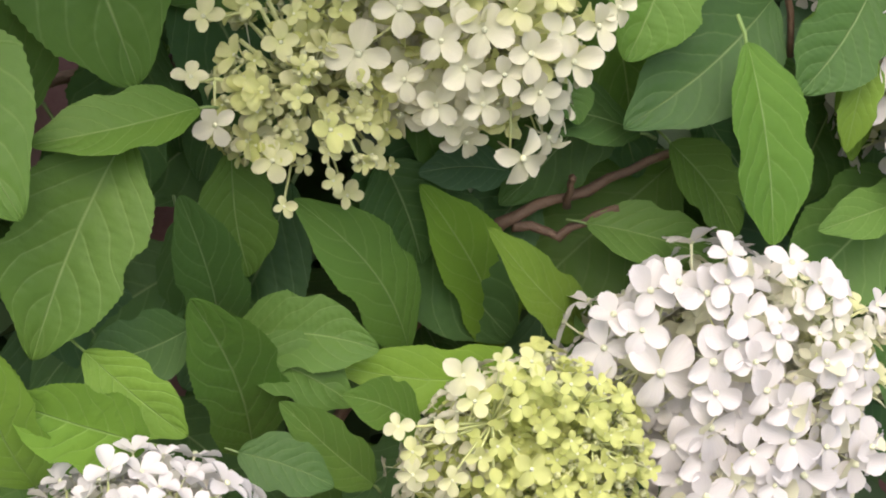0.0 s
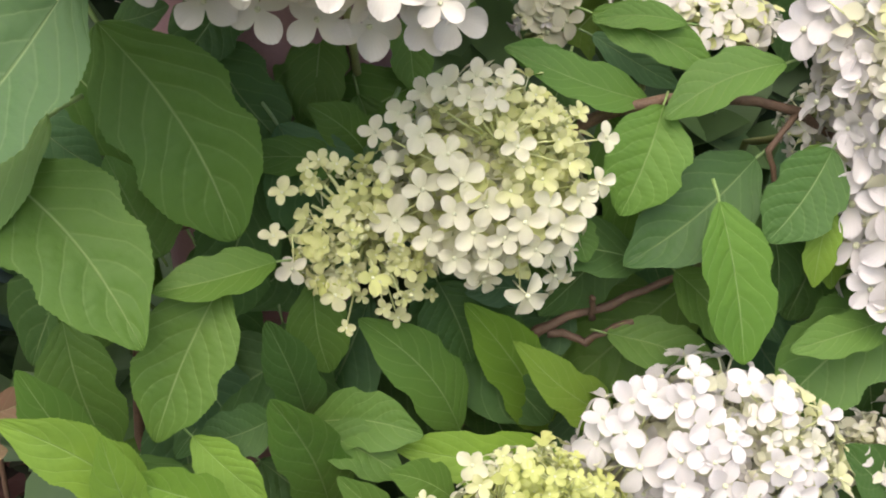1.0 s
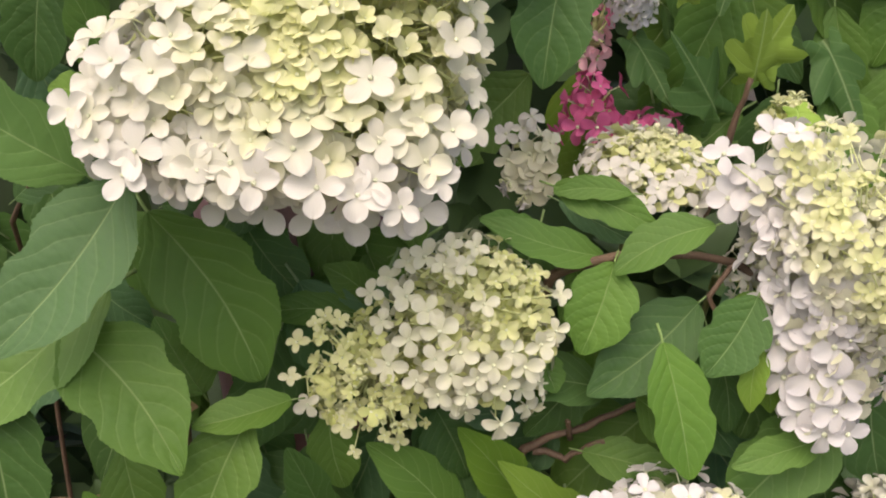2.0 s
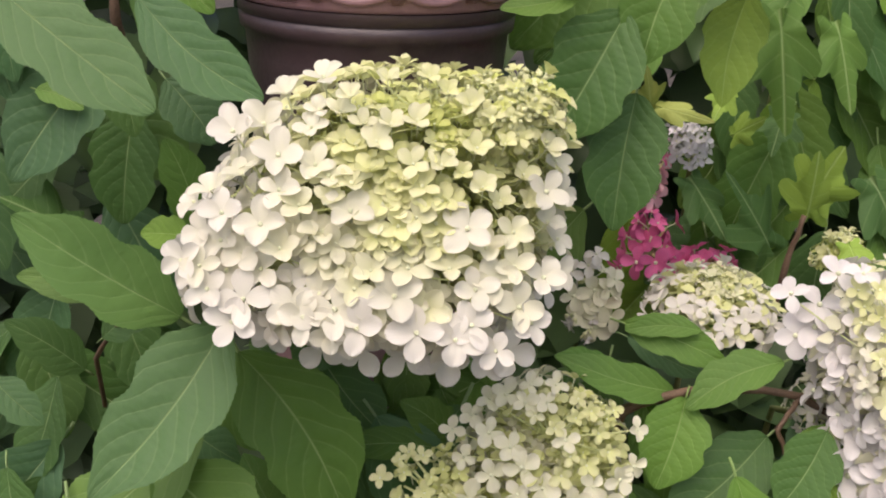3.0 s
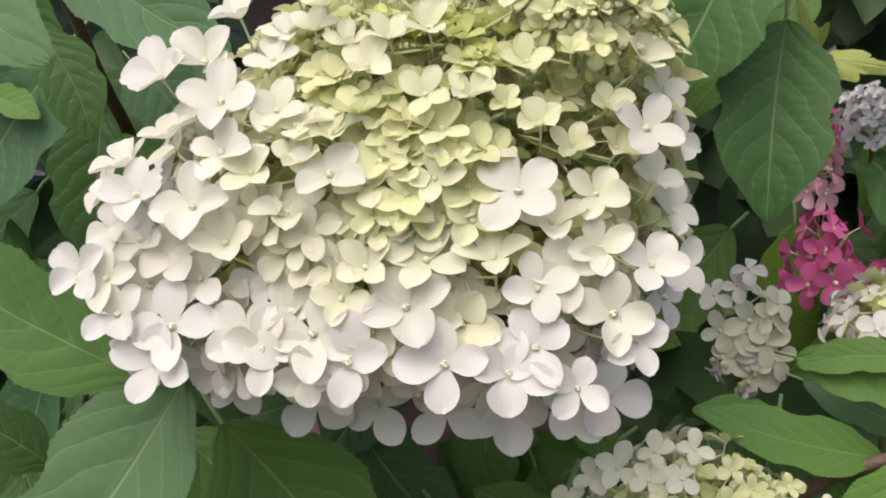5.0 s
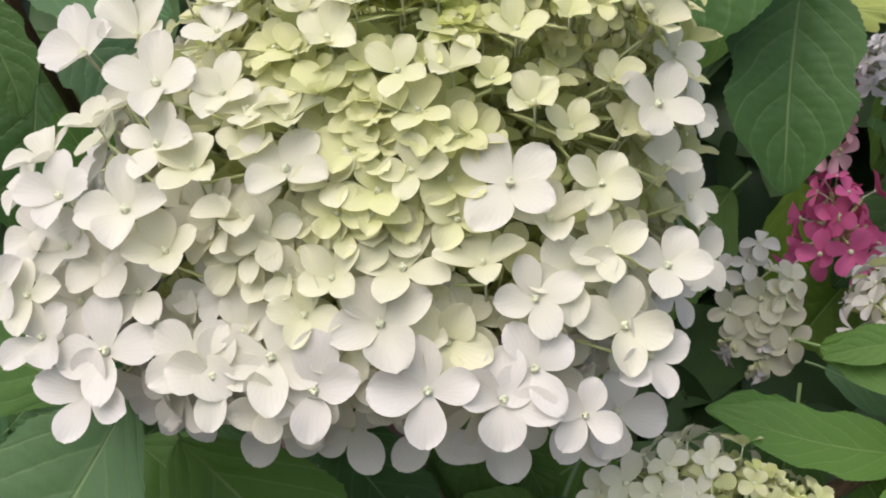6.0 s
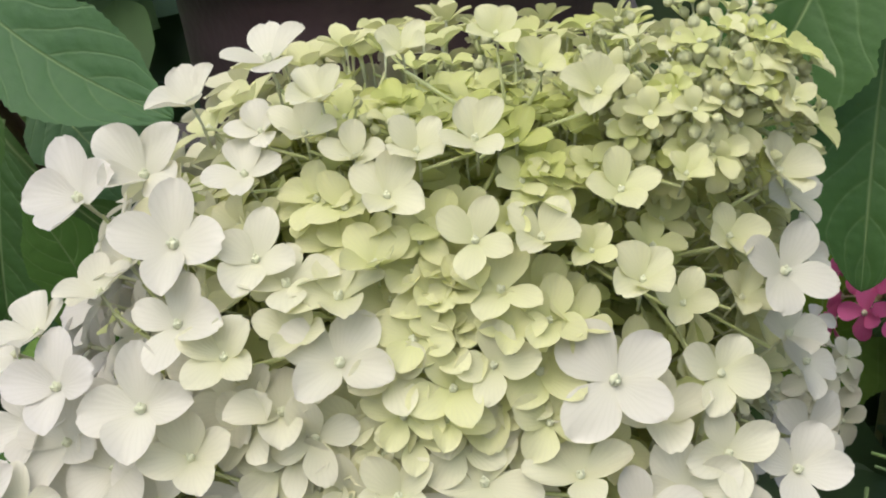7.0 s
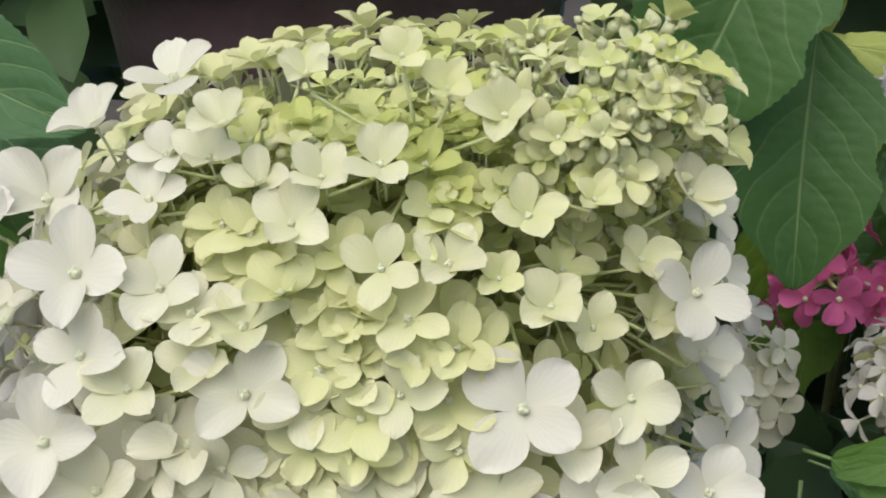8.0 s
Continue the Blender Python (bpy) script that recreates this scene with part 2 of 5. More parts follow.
far_shrub = thing("lobed_leaf_shrub", (0.22, 0.26, 0.40), "shrub with lobed dark and lime green leaves behind the hydrangea", "shrub")


def lobed_leaf(base, tip, width, tone, roll=0.0):
    """Broad blade with five pointed lobes."""
    rng = leaf_rng
    m, length = leaf_frame(base, tip, roll + rng.uniform(-15, 15))
    n, rings = 60, 5
    lobes = [(-2.1, 0.55), (-1.05, 0.85), (0.0, 1.0), (1.05, 0.85), (2.1, 0.55)]
    verts, faces, uvs = [(0.28 * length, 0, 0)], [], [(0.28, 0.5)]
    for r in range(1, rings + 1):
        for k in range(n):
            a = -math.pi + 2 * math.pi * k / n
            reach = 0.30 + 0.15 * math.cos(a)
            for c, h in lobes:
                d = abs(a - c)
                reach = max(reach, h * 0.72 * max(0.0, 1 - (d / 0.62) ** 1.5))
            reach *= 1 + 0.04 * math.sin(17 * a)
            q = r / rings * reach
            x, y = 0.28 * length + q * length * math.cos(a), q * width * 0.75 * math.sin(a)
            z = 0.04 * length * math.sin(5 * a) * (r / rings) ** 2 - 0.10 * length * (r / rings) ** 2 * reach
            verts.append((x, y, z))
            uvs.append((x / length, 0.5 + y / width))
    for k in range(n):
        faces.append((0, 1 + k, 1 + (k + 1) % n))
        for r in range(rings - 1):
            a, b = 1 + r * n, 1 + (r + 1) * n
            faces.append((a + k, b + k, b + (k + 1) % n, a + (k + 1) % n))
    ob = new("leaf", mesh_of("leaf", verts, faces, [LOBED], uvs=uvs))
    r, g, b = GREENS[tone]
    k = rng.uniform(0.85, 1.15)
    ob.color = (r * k, g * k, b * k, 1)
    return place_part(ob, far_shrub, m)


# ---- petals and florets ----
def petal_grid(rng, nu=8, nv=6, lift=0.18, broad=(0.33, 0.42)):
    """One rounded petal along +x, of unit length, on a narrow claw, cupped, with a slightly wavy margin."""
    verts, faces = [], []
    w, cup, curl = rng.uniform(*broad), rng.uniform(0.05, 0.40), rng.uniform(-0.22, 0.10)
    ph, sk, mid = rng.uniform(0, 6.3), rng.uniform(-0.08, 0.08), rng.uniform(0.52, 0.62)
    for i in range(nu + 1):
        k = i / nu
        u = 0.05 + 0.95 * (1 - (1 - k) ** 1.7)
        if u > mid:
            half = w * math.sqrt(max(0.0, 1 - ((u - mid) / (1 - mid)) ** 2))
        else:
            half = 0.06 + (w - 0.06) * math.sin(u / mid * math.pi / 2) ** 1.25
        half = max(half, 0.05 if u < 0.5 else 0.10)
        for j in range(nv + 1):
            v = 2 * j / nv - 1
            z = cup * (v * half * 2) ** 2 + curl * u * u + lift * u * (1 - 0.4 * u) + 0.03 * math.sin(3.2 * v + ph + 5 * u) * u
            verts.append((u, v * half + sk * u * u, z))
    for i in range(nu):
        for j in range(nv):
            a = i * (nv + 1) + j
            faces.append((a, a + nv + 1, a + nv + 2, a + 1))
    return verts, faces


def ball(r, center=(0, 0, 0), seg=8, rings=5, squash=1.0):
    verts = [(center[0], center[1], center[2] + r * squash)]
    faces = []
    for i in range(1, rings):
        th = math.pi * i / rings
        for k in range(seg):
            a = 2 * math.pi * k / seg
            verts.append((center[0] + r * math.sin(th) * math.cos(a), center[1] + r * math.sin(th) * math.sin(a), center[2] + r * math.cos(th) * squash))
    verts.append((center[0], center[1], center[2] - r * squash))
    for k in range(seg):
        faces.append((0, 1 + k, 1 + (k + 1) % seg))
        for i in range(rings - 2):
            a, b = 1 + i * seg, 1 + (i + 1) * seg
            faces.append((a + k, b + k, b + (k + 1) % seg, a + (k + 1) % seg))
        o = 1 + (rings - 2) * seg
        faces.append((o + k, len(verts) - 1, o + (k + 1) % seg))
    return verts, faces


petal_rng = random.Random(5)
PETALS = [mesh_of("petal", *petal_grid(petal_rng, 9, 6, 0.12, (0.34, 0.43)), [PETAL]) for _ in range(18)]
EYE = mesh_of("floret", *join([ball(0.090, (0, 0, 0.06), 8, 6), ball(0.042, (0.045, 0.02, 0.135), 6, 4), ball(0.042, (-0.045, 0.015, 0.135), 6, 4), ball(0.040, (0.0, -0.05, 0.13), 6, 4), tube([(0, 0, -1.1), (0.03, 0, -0.5), (0, 0, 0.03)], [0.035, 0.032, 0.05], 5)]), [BEAD])
BUD_MESH = mesh_of("bud", *join([ball(1.0, (0, 0, 0), 8, 6, 1.1), ball(0.35, (0, 0, 1.0), 6, 4)]), [BUD])


def whole_floret(rng, mat, lift):
    """Four petals and the eye in one mesh, for heads that stay far off."""
    pieces, slots = [], []
    for k in range(4):
        v, f = petal_grid(rng, 6, 4, lift)
        m = Matrix.Rotation(math.pi / 2 * k + rng.uniform(-0.2, 0.2), 3, "Z") @ Matrix.Rotation(rng.uniform(-0.35, 0.25), 3, "Y")
        s = rng.uniform(0.82, 1.08)
        pieces.append(([m @ (Vector(p) * s) for p in v], f))
        slots += [0] * len(f)
    for v, f in (ball(0.12, (0, 0, 0.07), 6, 4), tube([(0, 0, -1.2), (0, 0, 0.03)], [0.035, 0.05], 4)):
        pieces.append((v, f))
        slots += [1] * len(f)
    return mesh_of("floret", *join(pieces), [mat, BEAD], slots=slots)


FLORETS = [whole_floret(petal_rng, PETAL, 0.18) for _ in range(10)]
CUPPED = [whole_floret(petal_rng, PETAL, 0.75) for _ in range(5)]
PINK_FLORETS = [whole_floret(petal_rng, PINK_PETAL, 0.35) for _ in range(6)]


def blend3(a, b, k):
    return tuple(x + (y - x) * k for x, y in zip(a, b))


WHITE, CREAM, PALE, LIME = (0.665, 0.64, 0.60), (0.69, 0.67, 0.56), (0.66, 0.655, 0.38), (0.53, 0.565, 0.18)
MELLOW, IVORY, SNOW = (0.695, 0.68, 0.49), (0.73, 0.71, 0.575), (0.69, 0.665, 0.675)


def ramp(k, stops):
    k = min(max(k, 0.0), 0.999) * (len(stops) - 1)
    i = int(k)
    return blend3(stops[i], stops[i + 1], k - i)


def head_surface(s, a, low, top, height, n=2.6):
    """A point on a blunt cone: s runs from the skirt (0) to the crown (1), a goes round."""
    r = (low + (top - low) * s) * max(0.0, 1 - s**n) ** (1 / n)
    if s < 0.18:
        r *= 0.80 + 0.20 * math.sin(s / 0.18 * math.pi / 2)
    return Vector((r * math.cos(a), r * math.sin(a), s * height))


def flower_head(center, axis, low, top, height, size, gap, label, seed, stops, lime_at=None, single=True, crown=0.8, buds=0,
                flat=1.0, shape=2.6, meshes=None, group="hydrangea flower heads", core_color=None, top_small=0.6, count=900, lift_up=0.5, stem_to=None, fill=True, green_from=-0.15, lean=(0.0, 0.0), fixed=(), tuft=None):
    """A panicle: florets set evenly over a blunt cone about axis, small and green toward the crown, with buds and stalks between."""
    rng = random.Random(seed)
    head = thing("flower_head", center, label, "flower head", group)
    up = Vector(axis).normalized()
    rot = up.to_track_quat("Z", "Y").to_matrix()
    low_c = Vector((0, 0, -0.45 * height))
    crown_dir = Vector(lime_at).normalized() if lime_at else up
    placed, stalks = [], []
    tries = 0
    while len(placed) < count and tries < 14000:
        tries += 1
        s = 0.07 + 0.93 * rng.random() ** (0.9 if single else 0.6)
        a = rng.uniform(0, 2 * math.pi)
        local = head_surface(s, a, low, top, height, shape)
        if single and s > 0.93 or rng.random() > 0.35 + 0.65 * math.hypot(local.x, local.y) / low:
            if rng.random() >= 0.35:
                continue
        e = 0.004
        du = head_surface(min(s + e, 1), a, low, top, height, shape) - head_surface(max(s - e, 0), a, low, top, height, shape)
        da = Vector((-math.sin(a), math.cos(a), 0))
        nor = da.cross(du)
        nor = nor.normalized() if nor.length > 1e-9 else Vector((0, 0, 1))
        p = rot @ Vector((local.x, local.y * flat, local.z + low_c.z)) + Vector((lean[0] * (s - 0.45), lean[1] * (s - 0.45), 0))
        out = (rot @ nor).normalized()
        g = p.normalized().dot(crown_dir)
        green = min(1.0, max(0.0, (g + green_from) / (0.95 + green_from))) ** 1.3
        sz = size * (1 - (1 - top_small) * green) * rng.uniform(0.82, 1.15)
        if any((p - q).length < gap * (0.55 + 0.45 * sz / size) for q, *_ in placed):
            continue
        if tuft and not single and (p + Vector(center) - Vector(tuft[0])).length < tuft[2] * 1.1:
            continue
        near = min(((p - (q - Vector(center))).length for q, *_ in fixed), default=1.0)
        if near < gap * (0.75 if single else 0.92):
            continue
        if near < gap * 2.0:
            p, sz = p - out * (0.0085 if single else 0.0080), sz * (0.85 if single else 0.92)
        placed.append((p, out, green, sz))
    known = [(q - Vector(center), n, green, across, x, cup) for q, n, x, across, green, cup in fixed]
    loose = len(placed)
    placed += [k[:4] for k in known]
    forks = [p * rng.uniform(0.62, 0.82) for p, *_ in placed[:: max(1, len(placed) // 26)]]
    for fork in forks:
        root = up * (fork.dot(up) * 0.5 - 0.15 * height)
        stalks.append(tube([root, root.lerp(fork, 0.5) + Vector((0, 0, -0.02 * height)), fork], [0.0012, 0.0010, 0.0007], 5))
    for i, (p, out, green, sz) in enumerate(placed):
        n = (out + Vector((0, 0, 1)) * lift_up * ((0.25 if single else 0.10) + 1.1 * green) + Vector((rng.uniform(-1, 1), rng.uniform(-1, 1), rng.uniform(-1, 1))) * (0.34 if single else 0.22)).normalized()
        m = n.to_track_quat("Z", "Y").to_matrix().to_4x4() @ Matrix.Rotation(rng.uniform(0, 6.3), 4, "Z")
        m.translation = p + out * (rng.uniform(-0.40, 0.28) if single else rng.uniform(-0.32, 0.10)) * sz
        if i >= loose:
            n, x = out, known[i - loose][4]
            m = Matrix((x, n.cross(x), n)).transposed().to_4x4()
            m.translation = p
        col = ramp(green + rng.uniform(-0.12, 0.12) * (i < loose), stops)
        half = sz * 0.5
        fork = min(forks, key=lambda q: (q - p).length)
        stalks.append(tube([fork, fork.lerp(m.translation, 0.5) - n * half * 0.3, m.translation - n * half * 0.6], [0.0006, 0.0005, 0.0004], 4))
        if single:
            ob = new("floret", rng.choice(CUPPED if green > 0.75 and meshes is None else (meshes or FLORETS)))
            ob.color = (*col, 1)
            ob.parent = head
            ob.matrix_basis = m @ Matrix.Scale(half, 4)
        else:
            fl = new("floret", EYE)
            fl.parent = head
            fl.matrix_basis = m @ Matrix.Scale(half, 4)
            spread = -known[i - loose][5] if i >= loose else rng.uniform(-0.40, -0.10) - 0.25 * green
            for k in range(4):
                pe = new("petal", rng.choice(PETALS))
                shade = rng.uniform(0.95, 1.04)
                pe.color = (*(c * shade for c in col), 1)
                pe.parent = fl
                pe.matrix_basis = (Matrix.Rotation(math.pi / 2 * k + rng.uniform(-0.18, 0.18), 4, "Z") @ Matrix.Rotation(spread + rng.uniform(-0.16, 0.16), 4, "Y")
                                   @ Matrix.Diagonal((rng.uniform(0.88, 1.1), rng.uniform(0.9, 1.12), 1, 1)))
    def cluster(fork, d, root):
        """Six buds and one small cupped floret on short stalks."""
        side = d.orthogonal().normalized()
        stalks.append(tube([root, root.lerp(fork, 0.55) + side * rng.uniform(-0.003, 0.003), fork], [0.0011, 0.0008, 0.0006], 5))
        n = (d + Vector((0, 0, 0.5)) + side * rng.uniform(-0.5, 0.5)).normalized()
        ob = new("floret", rng.choice(meshes or CUPPED))
        ob.color = (*ramp(rng.uniform(0.70, 1.0), stops), 1)
        ob.parent = head
        ob.matrix_basis = Matrix.Translation(fork + d * 0.004) @ n.to_track_quat("Z", "Y").to_matrix().to_4x4() @ Matrix.Scale(rng.uniform(0.0036, 0.0068), 4)
        for k in range(6):
            way = (d * 0.9 + Matrix.Rotation(k * 1.05 + rng.uniform(-0.4, 0.4), 3, d) @ side * rng.uniform(0.5, 1.3)).normalized()
            tip = fork + way * rng.uniform(0.0030, 0.0065)
            ob = new("bud", BUD_MESH)
            ob.parent = head
            ob.matrix_basis = Matrix.Translation(tip) @ way.to_track_quat("Z", "Y").to_matrix().to_4x4() @ Matrix.Scale(rng.uniform(0.0008, 0.0014), 4)
            stalks.append(tube([fork, tip], [0.0005, 0.0004], 4))

    for _ in range(buds // 6):
        d = (crown_dir + Vector((rng.gauss(0, 1), rng.gauss(0, 1), rng.gauss(0, 1))) * 0.30 * crown).normalized()
        lo, hi = 0.0, low * 2
        for _ in range(14):
            mid = (lo + hi) / 2
            q = rot.inverted() @ (d * mid) - low_c
            s = q.z / height
            inside = 0 < s < 1 and math.hypot(q.x - lean[0] * (s - 0.45), q.y / flat) < (low + (top - low) * s) * max(0.0, 1 - s**shape) ** (1 / shape)
            lo, hi = (mid, hi) if inside else (lo, mid)
        fork = d * (lo * rng.uniform(0.84, 0.97))
        cluster(fork, d, fork * 0.55 + Vector((0, 0, -0.006)))
    for k in range(tuft[1] if tuft else 0):
        d = Vector((rng.gauss(0.15, 1), rng.gauss(-0.35, 1), rng.gauss(0.45, 0.8))).normalized()
        fork = Vector(tuft[0]) - Vector(center) + d * tuft[2] * rng.uniform(0.75, 1.0)
        if k % 5 < 3:
            cluster(fork, d, fork - d * 0.014)
            continue
        n = (d + Vector((rng.uniform(-0.5, 0.5), rng.uniform(-0.5, 0.5), rng.uniform(0.0, 0.8)))).normalized()
        ob = new("floret", rng.choice(CUPPED if rng.random() < 0.6 else FLORETS))
        ob.color = (*ramp(rng.uniform(0.55, 0.95), stops), 1)
        ob.parent = head
        ob.matrix_basis = Matrix.Translation(fork) @ n.to_track_quat("Z", "Y").to_matrix().to_4x4() @ Matrix.Rotation(rng.uniform(0, 6.3), 4, "Z") @ Matrix.Scale(rng.uniform(0.0036, 0.0066), 4)
    ob = tagged(new("stalk_spray", mesh_of("stalk_spray", *join(stalks), [STALK])), kind="stuff")
    ob.parent = head
    main = stem_to if stem_to else tuple(Vector(center) + Vector((0.01, 0.10, -0.05)))
    line = bent(-up * 0.05 * height + up * 0.3 * height, Vector(main) - Vector(center), 0.006, 6, 0.001, rng)
    foot = Vector((main[0] * 0.8, max(main[1], 0.13) + 0.04, 0.41)) - Vector(center)
    line += bent(line[-1], foot, 0.004, 5, 0.002, rng)[1:]
    ob = new("stem", mesh_of("stem", *tube(line, [0.0018] * 2 + [0.0021] * (len(line) - 2), 7), [GREEN_STEM]))
    ob.parent = head
    # inner florets that fill the depth of the head
    inner = []
    for p, out, green, sz in placed:
        for depth in ((0.80, 0.62) if single else (0.72, 0.56)) if fill else ():
            for k in range(3):
                v, f = petal_grid(rng, 3, 2, 0.3)
                m = Vector((rng.uniform(-1, 1), rng.uniform(-1, 1), rng.uniform(0.2, 1))).to_track_quat("Z", "Y").to_matrix()
                c = p * depth + Vector((rng.uniform(-1, 1), rng.uniform(-1, 1), rng.uniform(-1, 1))) * sz * 0.35
                inner.append(([c + m @ (Vector(q) * sz * 0.5) for q in v], f))
    if not fill:
        return head
    ob = new("inner_petals", mesh_of("inner_petals", *join(inner), [(meshes[0].materials[0] if meshes else PETAL)]))
    # Core colour also paints gap shade: deeper in main head, paler in white ones.
    ob.color = (*(core_color or PALE), 1)
    ob.parent = head
    tagged(ob, kind="stuff")
    return head


# ---- ground and distance ----
def grid_sheet(name, size, n, z, mat, rough):
    verts, faces = [], []
    for i in range(n + 1):
        for j in range(n + 1):
            x, y = ((2 * k / n - 1) for k in (i, j))
            x, y = math.copysign(abs(x) ** 3, x) * size, math.copysign(abs(y) ** 3, y) * size
            verts.append((x, y, z + rough * noise.noise(Vector((x * 9, y * 9, 0)))))
    for i in range(n):
        for j in range(n):
            a = i * (n + 1) + j
            faces.append((a, a + n + 1, a + n + 2, a + 1))
    return new(name, mesh_of(name, verts, faces, [mat]))


ground = tagged(grid_sheet("ground", 60.0, 90, 0.40, SOIL, 0.02), "dark garden soil under the shrubs", "soil", kind="structure")

# ---- planter ----
POT = Vector((-0.026, 0.140, 0.0))
planter = thing("planter", (POT.x, POT.y, 0.40), "mauve brown resin urn planter with a latticed rim", "planter")


def lathe(profile, seg=72):
    verts, faces = [], []
    for r, z in profile:
        for k in range(seg):
            a = 2 * math.pi * k / seg
            verts.append((r * math.cos(a), r * math.sin(a), z))
    for i in range(len(profile) - 1):
        for k in range(seg):
            k2 = (k + 1) % seg
            faces.append((i * seg + k, i * seg + k2, (i + 1) * seg + k2, (i + 1) * seg + k))
    return verts, faces


def pot_part(name, vf, mat, label=""):
    ob = new(name, mesh_of(name, *vf, [mat]))
    place_part(ob, planter, Matrix.Translation((POT.x, POT.y, 0)))
    if label:
        ob["label"] = label
    return ob


RIM0 = 1.071


def rim_r(h):
    """Radius of the bulging rim at height h over its lower edge."""
    k = h / 0.075
    return 0.079 + 0.019 * math.sin(min(1.0, k * 1.15) * math.pi / 2) + 0.006 * k


pot_part("rim", lathe([(0.074, RIM0 - 0.002), (0.079, RIM0 - 0.003)] + [(rim_r(0.075 * i / 14), RIM0 + 0.075 * i / 14) for i in range(15)]
                      + [(0.110, RIM0 + 0.079), (0.106, RIM0 + 0.083), (0.096, RIM0 + 0.080), (0.092, RIM0 + 0.03), (0.0, RIM0 + 0.03)]), RESIN)
pot_part("neck", lathe([(0.0795, RIM0 - 0.0035), (0.0795, RIM0 - 0.0095), (0.0778, RIM0 - 0.0100), (0.0778, RIM0 - 0.0108), (0.0790, RIM0 - 0.0113), (0.0782, RIM0 - 0.0185), (0.0755, RIM0 - 0.0200), (0.074, RIM0 - 0.034), (0.072, RIM0 - 0.06)]), RESIN_SHADED, "dark brown ribbed neck band with rim shade in its colour")
pot_part("shoulder", lathe([(0.072, RIM0 - 0.06), (0.071, RIM0 - 0.12), (0.0695, RIM0 - 0.15)]), RESIN_SHADED)
pot_part("body", lathe([(0.0695, RIM0 - 0.15), (0.0715, RIM0 - 0.153), (0.0715, RIM0 - 0.162), (0.0685, RIM0 - 0.166), (0.067, RIM0 - 0.20), (0.058, RIM0 - 0.30), (0.048, RIM0 - 0.38), (0.044, RIM0 - 0.44), (0.050, RIM0 - 0.46)]), RESIN)
pot_part("pedestal", lathe([(0.050, RIM0 - 0.46), (0.062, RIM0 - 0.48), (0.060, RIM0 - 0.56), (0.082, RIM0 - 0.60), (0.090, 0.40)]), RESIN)
pot_part("soil", lathe([(0.0, RIM0 + 0.058), (0.05, RIM0 + 0.060), (0.0955, RIM0 + 0.056)], 40), SOIL)


def ridge(a0, h0, a1, h1, bow, w=0.0036, steps=12):
    pts = []
    for i in range(steps + 1):
        s = i / steps
        a, h = a0 + (a1 - a0) * s, h0 + (h1 - h0) * s + bow * 4 * s * (1 - s)
        r = rim_r(h) - 0.0008
        pts.append((r * math.cos(a), r * math.sin(a), RIM0 + h))
    return tube(pts, [w] * (steps + 1), 6)


REPEAT = 12
for k in range(REPEAT):
    a = 2 * math.pi * k / REPEAT + 0.16
    d = 2 * math.pi / REPEAT
    pot_part("lattice_ridge", ridge(a, 0.004, a + d, 0.062, 0.006), RESIN)
    pot_part("lattice_ridge", ridge(a + d, 0.004, a, 0.062, 0.006), RESIN)
    pot_part("scallop", ridge(a, 0.010, a + d, 0.010, -0.007, 0.0028), RESIN)
    for j in (-3, -2, -1, 0, 1, 2, 3):
        pot_part("fan_vein", ridge(a + d, 0.008, a + d + j * 0.048, 0.030 - 0.005 * abs(j), 0.001, 0.0022, 6), RESIN)

# ---- flower heads ----
SET, ROUND, OPEN, BROAD, YOUNG, LONG, SPARSE = [], [], [], [], [], [], []
SIDE, OUT, RISE = Vector((1, 0, 0)), Vector((0, -0.94, 0.34)), Vector((0, 0.34, 0.94))


def set_floret(at, across, spin, lean_side, lean_up, green, into=SET, cup=0.32):
    """A floret that can be told apart by itself: its eye, its breadth, how its petals are turned, which way it faces, how far they stand up."""
    n = (OUT * math.sqrt(max(0.05, 1 - lean_side**2 - lean_up**2)) + SIDE * lean_side + RISE * lean_up).normalized()
    x = SIDE * math.cos(radians(spin)) + RISE * math.sin(radians(spin))
    x = (x - n * x.dot(n)).normalized()
    into.append((Vector(at), n, x, across, green, cup))


# florets begin
set_floret((-0.0430, -0.0260, 1.0510), 0.0217, 20, -0.1, 0.78, 0.13, cup=0.38)
set_floret((-0.0590, -0.0310, 1.0440), 0.0194, 40, -0.2, 0.78, 0.13, cup=0.43)
set_floret((-0.0810, -0.0430, 1.0290), 0.0256, 185, -0.25, 0.40, 0.03, cup=0.43)
set_floret((-0.0680, -0.0400, 1.0320), 0.0244, 60, -0.1, 0.45, 0.12, cup=0.58)
set_floret((-0.0600, -0.0550, 1.0220), 0.0262, 170, -0.1, 0.40, 0.1, cup=0.38)
set_floret((-0.0440, -0.0580, 1.0190), 0.0199, 75, 0, 0.48, 0.22, cup=0.43)
set_floret((-0.0380, -0.0620, 1.0150), 0.0211, 10, 0, 0.78, 0.3, cup=0.38)
set_floret((-0.0280, -0.0650, 1.0130), 0.0217, 20, 0, 0.78, 0.42, cup=0.38)
set_floret((-0.0590, -0.0640, 1.0090), 0.0217, 80, -0.1, 0.50, 0.13, cup=0.38)
set_floret((-0.0500, -0.0690, 1.0040), 0.0188, 60, 0, 0.50, 0.35, cup=0.53)
set_floret((-0.0890, -0.0570, 1.0060), 0.0194, 20, -0.25, 0.70, 0.13, cup=0.43)
set_floret((-0.0830, -0.0670, 0.9990), 0.0228, 185, -0.2, 0.35, 0.03, cup=0.38)
set_floret((-0.0660, -0.0720, 0.9960), 0.0251, 180, -0.05, 0.30, 0.1, cup=0.28)
